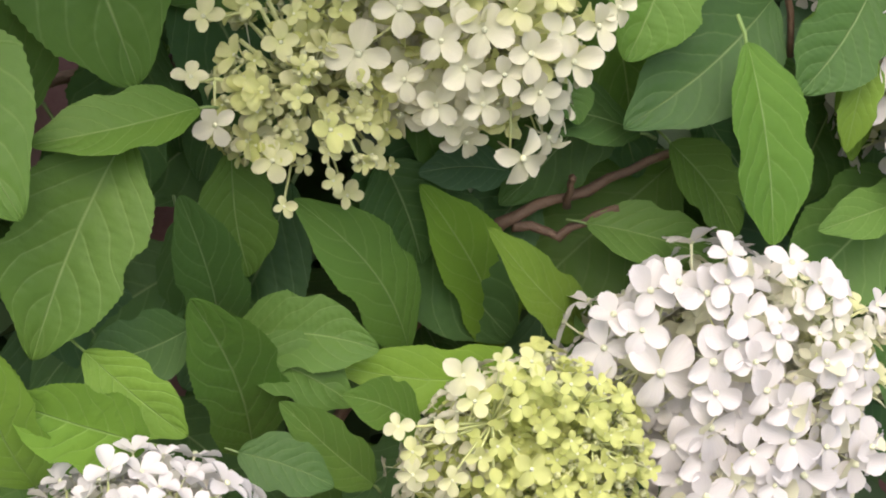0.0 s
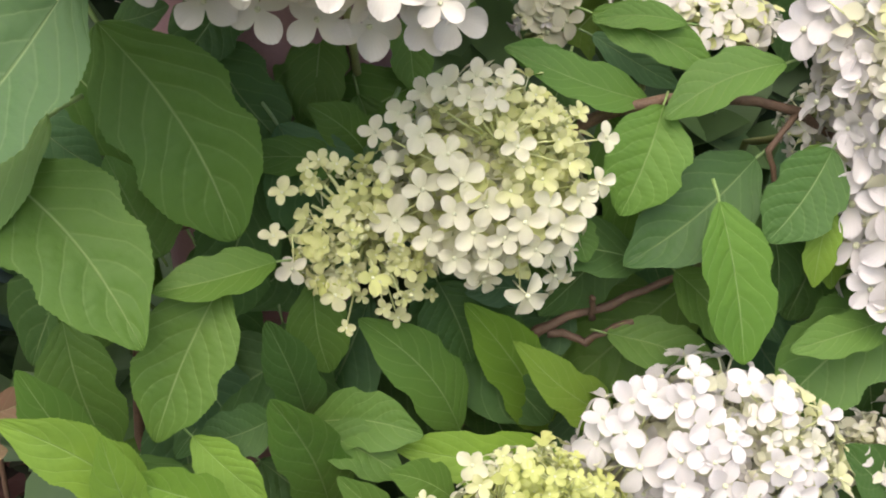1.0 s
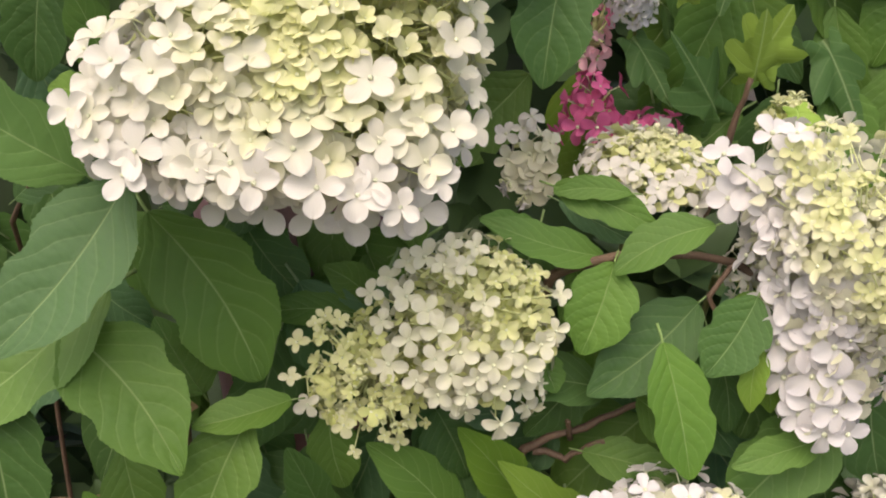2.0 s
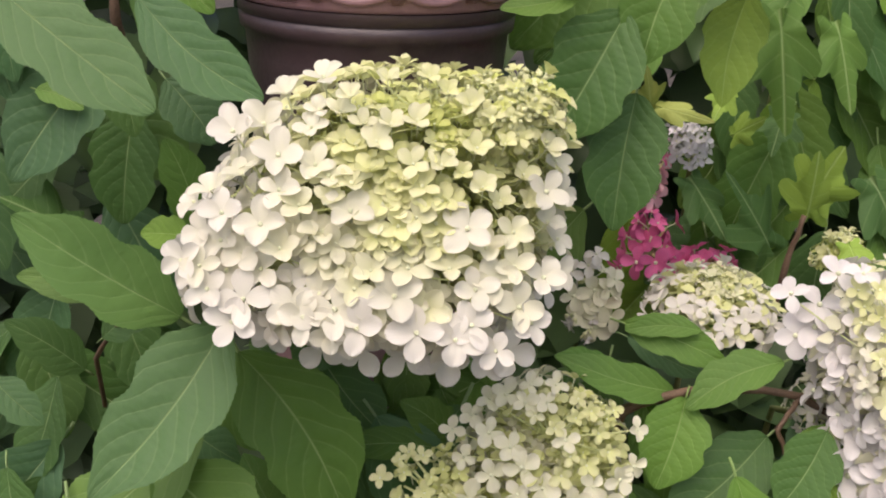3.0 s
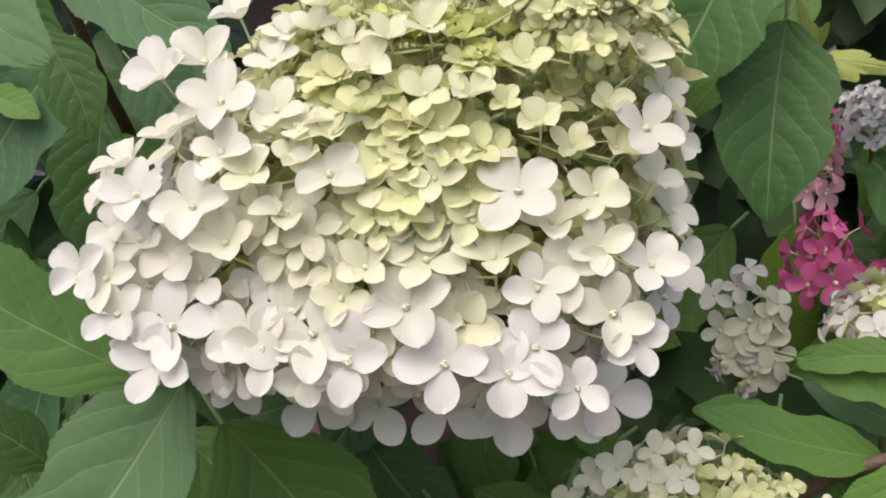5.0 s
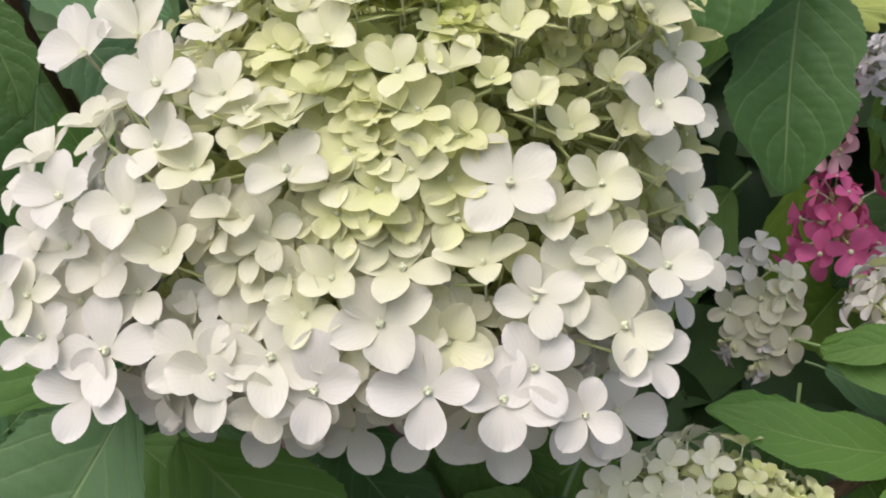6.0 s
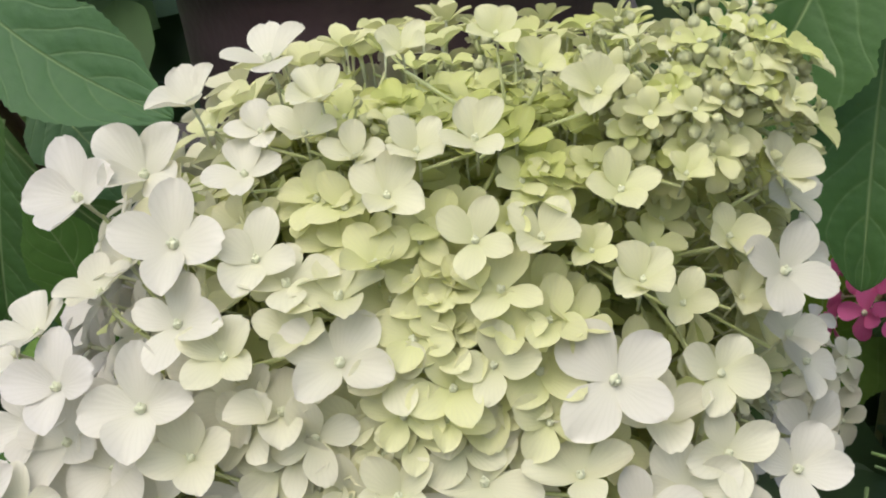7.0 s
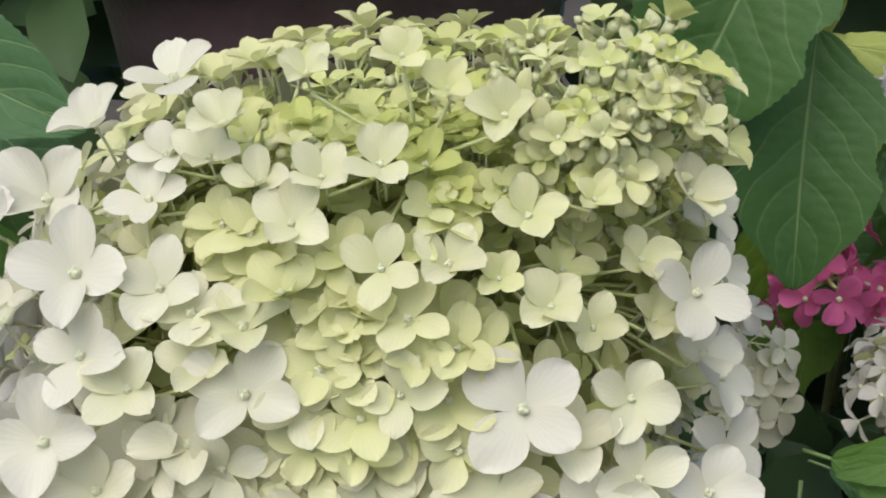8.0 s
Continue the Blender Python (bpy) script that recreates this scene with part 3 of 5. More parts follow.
set_floret((-0.0577, -0.0737, 0.9860), 0.0211, 105, 0, 0.45, 0.25, cup=0.53)
set_floret((-0.0280, -0.0720, 1.0030), 0.0244, 240, 0, 0.45, 0.16, cup=0.28)
set_floret((-0.0190, -0.0710, 1.0000), 0.0181, 115, 0.05, 0.45, 0.35, cup=0.43)
set_floret((0.0000, -0.0720, 1.0010), 0.0170, 85, 0, 0.30, 0.4, cup=0.28)
set_floret((0.0218, -0.0725, 0.9969), 0.0262, 45, 0, 0.22, 0.09, cup=0.16)
set_floret((0.0420, -0.0660, 0.9940), 0.0181, 65, 0.15, 0.25, 0.32, cup=0.33)
set_floret((0.0020, -0.0680, 0.9930), 0.0256, 170, 0, 0.20, 0.2, cup=0.13)
set_floret((0.0560, -0.0540, 1.0090), 0.0222, 70, 0.4, 0.25, 0.12, cup=0.33)
set_floret((0.0580, -0.0500, 0.9940), 0.0188, 10, 0.45, 0.50, 0.15, cup=0.38)
set_floret((0.0280, -0.0650, 1.0130), 0.0170, 45, 0.05, 0.60, 0.46, cup=0.58)
set_floret((0.0100, -0.0610, 1.0210), 0.0188, 55, 0.05, 0.55, 0.4, cup=0.58)
set_floret((-0.0020, -0.0630, 1.0220), 0.0181, 75, -0.05, 0.45, 0.46, cup=0.48)
set_floret((0.0020, -0.0660, 1.0130), 0.0188, 330, 0.05, 0.65, 0.52, cup=0.38)
set_floret((-0.0100, -0.0640, 1.0120), 0.0154, 45, 0, 0.55, 0.65, cup=0.58)
set_floret((-0.0210, -0.0620, 1.0180), 0.0188, 50, 0, 0.65, 0.6, cup=0.68)
set_floret((-0.0180, -0.0580, 1.0300), 0.0181, 60, 0, 0.45, 0.35, cup=0.53)
set_floret((-0.0120, -0.0540, 1.0370), 0.0170, 50, 0, 0.62, 0.38, cup=0.63)
set_floret((-0.0010, -0.0550, 1.0390), 0.0177, 40, 0, 0.62, 0.4, cup=0.63)
set_floret((0.0220, -0.0530, 1.0460), 0.0160, 170, 0.05, 0.50, 0.5, cup=0.58)
set_floret((0.0250, -0.0600, 1.0290), 0.0160, 100, 0.1, 0.50, 0.55, cup=0.58)
set_floret((0.0370, -0.0590, 1.0310), 0.0119, 55, 0.15, 0.55, 0.72, cup=0.63)
set_floret((0.0040, -0.0600, 1.0240), 0.0097, 60, 0.1, 0.40, 0.85, cup=0.58)
set_floret((0.0190, -0.0640, 1.0190), 0.0114, 320, 0.1, 0.50, 0.7, cup=0.58)
set_floret((0.0060, -0.0670, 1.0040), 0.0125, 45, 0, 0.50, 0.75, cup=0.48)
set_floret((0.0560, -0.0480, 1.0270), 0.0181, 0, 0.45, 0.50, 0.38, cup=0.58)
set_floret((-0.0340, -0.0460, 1.0400), 0.0160, 70, 0, 0.60, 0.3, cup=0.58)
set_floret((-0.0440, -0.0380, 1.0390), 0.0142, 200, -0.1, 0.65, 0.15, cup=0.48)
set_floret((-0.0470, -0.0440, 1.0320), 0.0181, 190, -0.1, 0.55, 0.13, cup=0.38)
set_floret((0.0360, -0.0600, 1.0060), 0.0148, 250, 0.1, 0.40, 0.48, cup=0.48)
set_floret((0.0460, -0.0520, 1.0160), 0.0148, 280, 0.3, 0.40, 0.5, cup=0.48)
set_floret((0.0480, -0.0540, 1.0040), 0.0148, 60, 0.3, 0.50, 0.45, cup=0.48)
set_floret((-0.0300, -0.0470, 1.0465), 0.0160, 50, 0, 0.70, 0.35, cup=0.58)
set_floret((-0.0140, -0.0440, 1.0540), 0.0148, 60, 0, 0.60, 0.45, cup=0.68)
set_floret((0.0040, -0.0430, 1.0560), 0.0137, 45, 0, 0.60, 0.55, cup=0.68)
set_floret((0.0120, -0.0460, 1.0500), 0.0125, 60, 0, 0.55, 0.65, cup=0.68)
set_floret((-0.0240, -0.0510, 1.0360), 0.0148, 90, -0.05, 0.60, 0.35, cup=0.63)
set_floret((-0.0720, -0.0470, 1.0160), 0.0194, 30, -0.2, 0.70, 0.15, cup=0.43)
set_floret((-0.0760, -0.0550, 1.0130), 0.0170, 20, -0.2, 0.75, 0.18, cup=0.38)
set_floret((-0.0360, -0.0680, 1.0070), 0.0170, 70, 0, 0.55, 0.4, cup=0.58)
set_floret((-0.0100, -0.0660, 1.0060), 0.0137, 100, 0, 0.50, 0.6, cup=0.58)
set_floret((0.0130, -0.0620, 1.0060), 0.0148, 45, 0.05, 0.60, 0.65, cup=0.53)
set_floret((-0.0690, -0.0660, 0.9900), 0.0181, 30, -0.1, 0.60, 0.25, cup=0.48)
set_floret((-0.0400, -0.0710, 0.9930), 0.0217, 15, 0, 0.65, 0.25, cup=0.33)
set_floret((-0.0100, -0.0690, 0.9900), 0.0205, 20, 0, 0.60, 0.25, cup=0.33)
set_floret((0.0300, -0.0690, 0.9870), 0.0205, 0, 0.1, 0.65, 0.25, cup=0.33)
set_floret((0.0337, -0.0761, 0.9755), 0.0209, 100, 0, 0.10, 0.2, cup=0.15)
set_floret((0.0423, -0.0718, 0.9803), 0.0194, 10, 0.1, 0.20, 0.25, cup=0.39)
set_floret((0.0556, -0.0695, 0.9749), 0.0220, -20, 0.2, 0.28, 0.1, cup=0.30)
set_floret((0.0259, -0.0792, 0.9719), 0.0208, 110, 0, 0.28, 0.1, cup=0.18)
set_floret((-0.0030, -0.0781, 0.9801), 0.0218, 80, 0, 0.60, 0.3, cup=0.31)
set_floret((0.0146, -0.0774, 0.9802), 0.0209, 20, 0, 0.70, 0.35, cup=0.30)
set_floret((-0.0085, -0.0826, 0.9691), 0.0262, 205, 0, 0.28, 0.1, cup=0.27)
set_floret((-0.0256, -0.0812, 0.9716), 0.0194, 250, 0, 0.28, 0.35, cup=0.30)
set_floret((-0.0514, -0.0832, 0.9638), 0.0229, 45, 0, 0.12, 0.1, cup=0.07)
set_floret((-0.0726, -0.0810, 0.9653), 0.0262, 5, 0, 0.28, 0.03, cup=0.13)
set_floret((-0.0881, -0.0783, 0.9685), 0.0217, 35, -0.1, 0.28, 0.03, cup=0.31)
set_floret((-0.0999, -0.0725, 0.9793), 0.0210, 40, -0.2, 0.10, 0.03, cup=0.22)
set_floret((-0.0469, -0.0852, 0.9597), 0.0237, 260, 0, 0.12, 0.1, cup=0.18)
set_floret((-0.0334, -0.0844, 0.9633), 0.0262, 260, 0, 0.12, 0.1, cup=0.05)
set_floret((0.0014, -0.0884, 0.9551), 0.0262, 270, 0, 0.12, 0, cup=0.13)
set_floret((0.0180, -0.0884, 0.9523), 0.0248, 260, 0, 0.12, 0, cup=0.17)
set_floret((0.0354, -0.0872, 0.9473), 0.0190, 240, 0, 0.12, 0, cup=0.09)
set_floret((0.0249, -0.0851, 0.9579), 0.0232, 300, 0, 0.12, 0, cup=0.21)
set_floret((0.0450, -0.0776, 0.9641), 0.0242, 260, 0.2, 0.12, 0.2, cup=0.20)
set_floret((0.0503, -0.0787, 0.9571), 0.0209, 290, 0.4, 0.12, 0, cup=0.06)
set_floret((-0.0917, -0.0741, 0.9776), 0.0191, 0, -0.2, 0.20, 0.18, cup=0.13)
set_floret((-0.0769, -0.0844, 0.9563), 0.0239, 250, -0.1, 0.12, 0, cup=0.14)
set_floret((-0.0240, -0.0877, 0.9561), 0.0262, 270, 0, 0.12, 0, cup=0.21)
set_floret((-0.0616, -0.0520, 0.9406), 0.0251, 20, -0.3, 0.12, 0, cup=0.11)
set_floret((-0.0419, -0.0520, 0.9323), 0.0251, 60, -0.15, 0.12, 0, cup=0.09)
set_floret((-0.0237, -0.0520, 0.9308), 0.0251, 35, -0.1, 0.12, 0, cup=0.12)
set_floret((-0.0034, -0.0520, 0.9285), 0.0251, 50, 0, 0.12, 0, cup=0.05)
set_floret((0.0147, -0.0520, 0.9271), 0.0251, 15, 0.1, 0.12, 0, cup=0.09)
set_floret((0.0336, -0.0520, 0.9287), 0.0251, 40, 0.2, 0.12, 0, cup=0.12)
set_floret((0.0435, -0.0520, 0.9323), 0.0251, 70, 0.3, 0.12, 0, cup=0.13)
set_floret((0.0640, -0.0400, 0.9830), 0.0190, 0, 0.62, 0.30, 0.12, cup=0.25)
set_floret((0.0650, -0.0420, 0.9670), 0.0210, 330, 0.6, 0.15, 0.1, cup=0.20)
set_floret((0.0620, -0.0300, 1.0170), 0.0180, 20, 0.65, 0.35, 0.2, cup=0.35)
set_floret((0.0590, -0.0270, 1.0360), 0.0160, 40, 0.6, 0.50, 0.4, cup=0.50)
set_floret((0.0660, -0.0250, 1.0010), 0.0190, 60, 0.75, 0.25, 0.15, cup=0.30)
set_floret((0.0620, -0.0200, 0.9520), 0.0210, 300, 0.75, -0.10, 0, cup=0.20)
set_floret((-0.0980, -0.0480, 0.9980), 0.0190, 150, -0.6, 0.35, 0.08, cup=0.30)
set_floret((-0.0990, -0.0460, 0.9640), 0.0210, 200, -0.55, 0.10, 0.03, cup=0.20)
set_floret((-0.0740, -0.0690, 0.9820), 0.0220, 30, -0.10, 0.40, 0.10, cup=0.35)
set_floret((-0.0840, -0.0650, 0.9860), 0.0210, 70, -0.20, 0.45, 0.08, cup=0.35)
set_floret((-0.0810, -0.0700, 0.9740), 0.0230, 15, -0.15, 0.30, 0.05, cup=0.25)
set_floret((-0.0920, -0.0600, 0.9880), 0.0200, 110, -0.35, 0.40, 0.06, cup=0.35)
set_floret((-0.0660, -0.0720, 0.9760), 0.0220, 50, -0.05, 0.35, 0.10, cup=0.30)
# florets end

main_head = flower_head((-0.014, -0.002, 0.982), (0.06, 0.05, 1.0), 0.090, 0.076, 0.120, 0.0245, 0.0106,
    "large cream and lime hydrangea head of many four-petalled florets", 3, [WHITE, CREAM, MELLOW, PALE, PALE, LIME], lime_at=(0.36, -0.28, 0.90), single=False,
    buds=120, shape=3.8, count=680, top_small=0.62, stem_to=(0.02, 0.10, 0.84), green_from=0.25, lean=(0.030, 0.004), lift_up=0.7, tuft=((0.042, -0.032, 1.037), 84, 0.021), fixed=SET, core_color=(0.54, 0.57, 0.30))
set_floret((0.0550, -0.0318, 0.8617), 0.0212, 200, 0, 0, 0.08, ROUND)
set_floret((0.0389, -0.0215, 0.8752), 0.0180, 70, -0.1, 0.2, 0, ROUND)
set_floret((0.0210, -0.0121, 0.8716), 0.0141, 90, -0.3, 0.1, 0, ROUND)
set_floret((0.0270, -0.0196, 0.8603), 0.0146, 170, -0.3, 0, 0, ROUND)
set_floret((0.0310, -0.0234, 0.8387), 0.0226, 180, -0.1, 0, 0.1, ROUND)
set_floret((0.0616, -0.0349, 0.8402), 0.0190, 45, 0, 0, 0.08, ROUND)
set_floret((0.0554, -0.0315, 0.8268), 0.0176, 60, 0, -0.1, 0.08, ROUND)
set_floret((0.0695, -0.0340, 0.8286), 0.0158, 45, 0, -0.1, 0.18, ROUND)
set_floret((0.0759, -0.0293, 0.8758), 0.0154, 200, 0, 0.2, 0.23, ROUND)
set_floret((0.0972, -0.0319, 0.8436), 0.0191, 30, 0.2, 0, 0.18, ROUND)
set_floret((0.0875, -0.0336, 0.8335), 0.0158, 280, 0.1, -0.1, 0.18, ROUND)
set_floret((0.1045, -0.0284, 0.8545), 0.0174, 20, 0.3, 0, 0.18, ROUND)
set_floret((0.1117, -0.0240, 0.8598), 0.0158, 300, 0.4, 0, 0.18, ROUND)
set_floret((0.1132, -0.0176, 0.8769), 0.0141, 0, 0.4, 0.2, 0.18, ROUND)
set_floret((0.0713, -0.0154, 0.8993), 0.0139, 80, 0, 0.5, 0.18, ROUND)
set_floret((0.0589, -0.0146, 0.8985), 0.0139, 100, 0, 0.5, 0.08, ROUND)
set_floret((0.0468, -0.0150, 0.8931), 0.0188, 60, -0.1, 0.4, 0, ROUND)
set_floret((0.0391, -0.0139, 0.8899), 0.0156, 20, -0.2, 0.4, 0, ROUND)
set_floret((0.0561, -0.0192, 0.8909), 0.0155, 30, 0, 0.3, 0.18, ROUND)
set_floret((0.0668, -0.0204, 0.8918), 0.0138, 50, 0, 0.3, 0.38, ROUND)
set_floret((0.0655, -0.0352, 0.8526), 0.0188, 70, 0, 0, 0.18, ROUND)
set_floret((0.0816, -0.0355, 0.8464), 0.0189, 10, 0, 0, 0.28, ROUND)
set_floret((0.0534, -0.0333, 0.8477), 0.0156, 40, 0, 0, 0.28, ROUND)
set_floret((0.0406, -0.0279, 0.8551), 0.0189, 20, -0.1, 0, 0.15, ROUND)
set_floret((0.0492, -0.0275, 0.8706), 0.0171, 60, 0, 0.1, 0.2, ROUND)
set_floret((0.0744, -0.0345, 0.8594), 0.0138, 30, 0, 0, 0.78, ROUND)
set_floret((0.0868, -0.0321, 0.8640), 0.0122, 50, 0.1, 0, 0.85, ROUND)
set_floret((0.0810, -0.0240, 0.8856), 0.0106, 20, 0.1, 0.3, 0.85, ROUND)
set_floret((0.0924, -0.0256, 0.8783), 0.0106, 70, 0.2, 0.2, 0.85, ROUND)
set_floret((0.0977, -0.0276, 0.8693), 0.0107, 10, 0.2, 0.1, 0.85, ROUND)
set_floret((0.0703, -0.0268, 0.8812), 0.0105, 40, 0, 0.2, 0.78, ROUND)
set_floret((0.0609, -0.0232, 0.8860), 0.0106, 80, 0, 0.3, 0.58, ROUND)
set_floret((0.0824, -0.0188, 0.8936), 0.0106, 30, 0, 0.4, 0.78, ROUND)
set_floret((0.0889, -0.0212, 0.8882), 0.0106, 10, 0.1, 0.3, 0.85, ROUND)
set_floret((0.0786, -0.0319, 0.8686), 0.0106, 60, 0, 0.1, 0.78, ROUND)
set_floret((0.1002, -0.0182, 0.8875), 0.0099, 10, 0.3, 0.3, 0.85, ROUND)
set_floret((0.0301, -0.0140, 0.8811), 0.0148, 40, -0.3, 0.3, 0, ROUND)
set_floret((0.0448, -0.0295, 0.8334), 0.0150, 20, -0.1, 0, 0.2, ROUND)
set_floret((0.0907, -0.0334, 0.8528), 0.0148, 40, 0.1, 0, 0.33, ROUND)
set_floret((0.0742, -0.0358, 0.8393), 0.0148, 20, 0, -0.1, 0.28, ROUND)
flower_head((0.073, 0.014, 0.843), (0.12, -0.15, 1.0), 0.046, 0.040, 0.078, 0.0190, 0.0096,
    "rounded white hydrangea head with a lime crown", 7, [IVORY, IVORY, CREAM, MELLOW, PALE, LIME], lime_at=(0.45, -0.45, 0.75), buds=72, count=240, core_color=PALE, fixed=ROUND)
set_floret((-0.0150, -0.0122, 0.8432), 0.0135, 90, -0.1, 0.4, 0.3, OPEN)
set_floret((-0.0178, -0.0161, 0.8252), 0.0128, 180, -0.1, 0.5, 0.2, OPEN)
set_floret((-0.0096, -0.0162, 0.8101), 0.0155, 30, -0.1, 0, 0, OPEN)
set_floret((0.0026, -0.0120, 0.8047), 0.0165, 200, 0, 0, 0.2, OPEN)
set_floret((0.0087, -0.0189, 0.8002), 0.0147, 200, 0, 0.1, 0.25, OPEN)
set_floret((0.0166, -0.0129, 0.8085), 0.0113, 40, 0, 0.1, 0.35, OPEN)
set_floret((-0.0008, -0.0133, 0.8591), 0.0109, 60, 0, 0.3, 0.4, OPEN)
set_floret((0.0065, -0.0178, 0.8596), 0.0108, 20, 0, 0.3, 0.5, OPEN)
set_floret((-0.0052, -0.0197, 0.8582), 0.0091, 20, 0, 0.3, 0.5, OPEN)
set_floret((-0.0028, -0.0169, 0.8493), 0.0092, 70, 0, 0.2, 0.8, OPEN)
set_floret((0.0078, -0.0189, 0.8392), 0.0126, 10, 0, 0.1, 0.7, OPEN)
set_floret((0.0164, -0.0122, 0.8400), 0.0127, 50, 0, 0.2, 0.8, OPEN)
set_floret((0.0031, -0.0124, 0.8225), 0.0094, 30, 0, 0.1, 0.6, OPEN)
set_floret((0.0245, -0.0175, 0.8194), 0.0103, 60, 0, 0, 0.8, OPEN)
set_floret((0.0315, -0.0116, 0.8075), 0.0113, 20, 0, 0, 0.8, OPEN)
set_floret((0.0417, -0.0143, 0.8018), 0.0113, 40, 0, 0, 0.7, OPEN)
set_floret((0.0366, -0.0081, 0.7840), 0.0116, 80, 0, 0.2, 0.5, OPEN)
set_floret((0.0141, -0.0177, 0.7837), 0.0088, 20, 0, 0, 0.6, OPEN)
set_floret((0.0506, -0.0056, 0.7946), 0.0071, 0, 0, 0, 0.8, OPEN)
set_floret((0.0296, -0.0157, 0.7927), 0.0087, 30, 0, 0, 0.7, OPEN)
set_floret((0.0202, -0.0118, 0.7959), 0.0079, 50, 0, 0, 0.7, OPEN)
set_floret((0.0361, -0.0088, 0.8156), 0.0113, 10, 0, 0, 0.9, OPEN)
set_floret((0.0463, -0.0107, 0.8095), 0.0113, 60, 0, 0, 0.9, OPEN)
set_floret((0.0388, -0.0129, 0.8287), 0.0111, 30, 0, 0.1, 0.9, OPEN)
set_floret((0.0209, -0.0136, 0.8283), 0.0094, 50, 0, 0.1, 0.8, OPEN)
set_floret((0.0129, -0.0177, 0.8263), 0.0094, 10, 0, 0.1, 0.6, OPEN)
set_floret((0.0423, -0.0147, 0.8224), 0.0094, 80, 0, 0, 0.9, OPEN)
set_floret((0.0083, -0.0189, 0.8195), 0.0085, 20, 0, 0, 0.5, OPEN)
set_floret((0.0267, -0.0179, 0.8031), 0.0086, 60, 0, 0, 0.7, OPEN)
set_floret((0.0170, -0.0118, 0.8487), 0.0101, 10, 0, 0.3, 0.9, OPEN)
set_floret((0.0250, -0.0182, 0.8501), 0.0100, 40, 0, 0.3, 0.9, OPEN)
set_floret((0.0108, -0.0195, 0.8484), 0.0092, 70, 0, 0.2, 0.8, OPEN)
set_floret((0.0320, -0.0095, 0.8358), 0.0094, 20, 0, 0.1, 0.8, OPEN)
set_floret((0.0013, -0.0121, 0.8304), 0.0085, 60, 0, 0.1, 0.8, OPEN)
flower_head((0.022, 0.012, 0.816), (-0.35, -0.5, -0.2), 0.034, 0.030, 0.060, 0.0150, 0.0094,
    "open half-grown lime hydrangea head with many buds", 8, [CREAM, PALE, PALE, LIME], lime_at=(-0.3, -0.9, -0.2), buds=120, crown=2.6, count=0, fill=False, fixed=OPEN, tuft=((0.020, 0.000, 0.818), 40, 0.030))
set_floret((0.1221, -0.0491, 0.7497), 0.0225, 10, -0.2, 0.1, 0, BROAD)
set_floret((0.1241, -0.0465, 0.7609), 0.0206, 0, -0.2, 0.7, 0, BROAD)
set_floret((0.1323, -0.0531, 0.7590), 0.0188, 60, -0.1, 0.2, 0, BROAD)
set_floret((0.1343, -0.0483, 0.7715), 0.0222, 150, -0.1, 0.3, 0, BROAD)
set_floret((0.1426, -0.0505, 0.7761), 0.0204, 100, 0, 0.4, 0, BROAD)
set_floret((0.1387, -0.0610, 0.7472), 0.0292, 150, -0.1, 0, 0, BROAD)
set_floret((0.1511, -0.0554, 0.7747), 0.0212, 20, 0, 0.3, 0, BROAD)
set_floret((0.1574, -0.0552, 0.7790), 0.0195, 60, 0, 0.4, 0, BROAD)
set_floret((0.1587, -0.0501, 0.7870), 0.0187, 20, 0, 0.7, 0, BROAD)
set_floret((0.1637, -0.0624, 0.7703), 0.0220, 40, 0, 0.2, 0, BROAD)
set_floret((0.1603, -0.0658, 0.7614), 0.0203, 70, 0, 0.1, 0.1, BROAD)
set_floret((0.1537, -0.0660, 0.7548), 0.0255, 10, 0, 0, 0.05, BROAD)
set_floret((0.1671, -0.0695, 0.7570), 0.0187, 30, 0, 0, 0.15, BROAD)
set_floret((0.1557, -0.0697, 0.7449), 0.0187, 170, 0, 0, 0, BROAD)
set_floret((0.1559, -0.0719, 0.7327), 0.0258, 20, 0, -0.1, 0, BROAD)
set_floret((0.1806, -0.0756, 0.7441), 0.0223, 300, 0, 0, 0, BROAD)
set_floret((0.1719, -0.0734, 0.7483), 0.0222, 150, 0, 0, 0.1, BROAD)
set_floret((0.1718, -0.0766, 0.7252), 0.0208, 200, 0, -0.1, 0, BROAD)
set_floret((0.1466, -0.0682, 0.7220), 0.0209, 180, -0.1, -0.1, 0, BROAD)
set_floret((0.1558, -0.0721, 0.7211), 0.0226, 40, 0, -0.1, 0.05, BROAD)
set_floret((0.1944, -0.0771, 0.7152), 0.0249, 270, 0, -0.1, 0, BROAD)
set_floret((0.1743, -0.0672, 0.7655), 0.0178, 200, 0, 0.1, 0.1, BROAD)
set_floret((0.1900, -0.0587, 0.7816), 0.0215, 60, 0.1, 0.4, 0, BROAD)
set_floret((0.1797, -0.0548, 0.7868), 0.0180, 140, 0, 0.6, 0, BROAD)
set_floret((0.1967, -0.0596, 0.7795), 0.0181, 0, 0.1, 0.4, 0, BROAD)
set_floret((0.1927, -0.0712, 0.7581), 0.0189, 10, 0.1, 0.1, 0.1, BROAD)
set_floret((0.1996, -0.0732, 0.7503), 0.0174, 150, 0.1, 0, 0.1, BROAD)
set_floret((0.2039, -0.0742, 0.7439), 0.0193, 300, 0.1, 0, 0.05, BROAD)
set_floret((0.2104, -0.0695, 0.7546), 0.0175, 40, 0.2, 0, 0.1, BROAD)
set_floret((0.2182, -0.0716, 0.7152), 0.0255, 280, 0.1, -0.1, 0, BROAD)
set_floret((0.1995, -0.0770, 0.7271), 0.0194, 20, 0.1, 0, 0.3, BROAD)
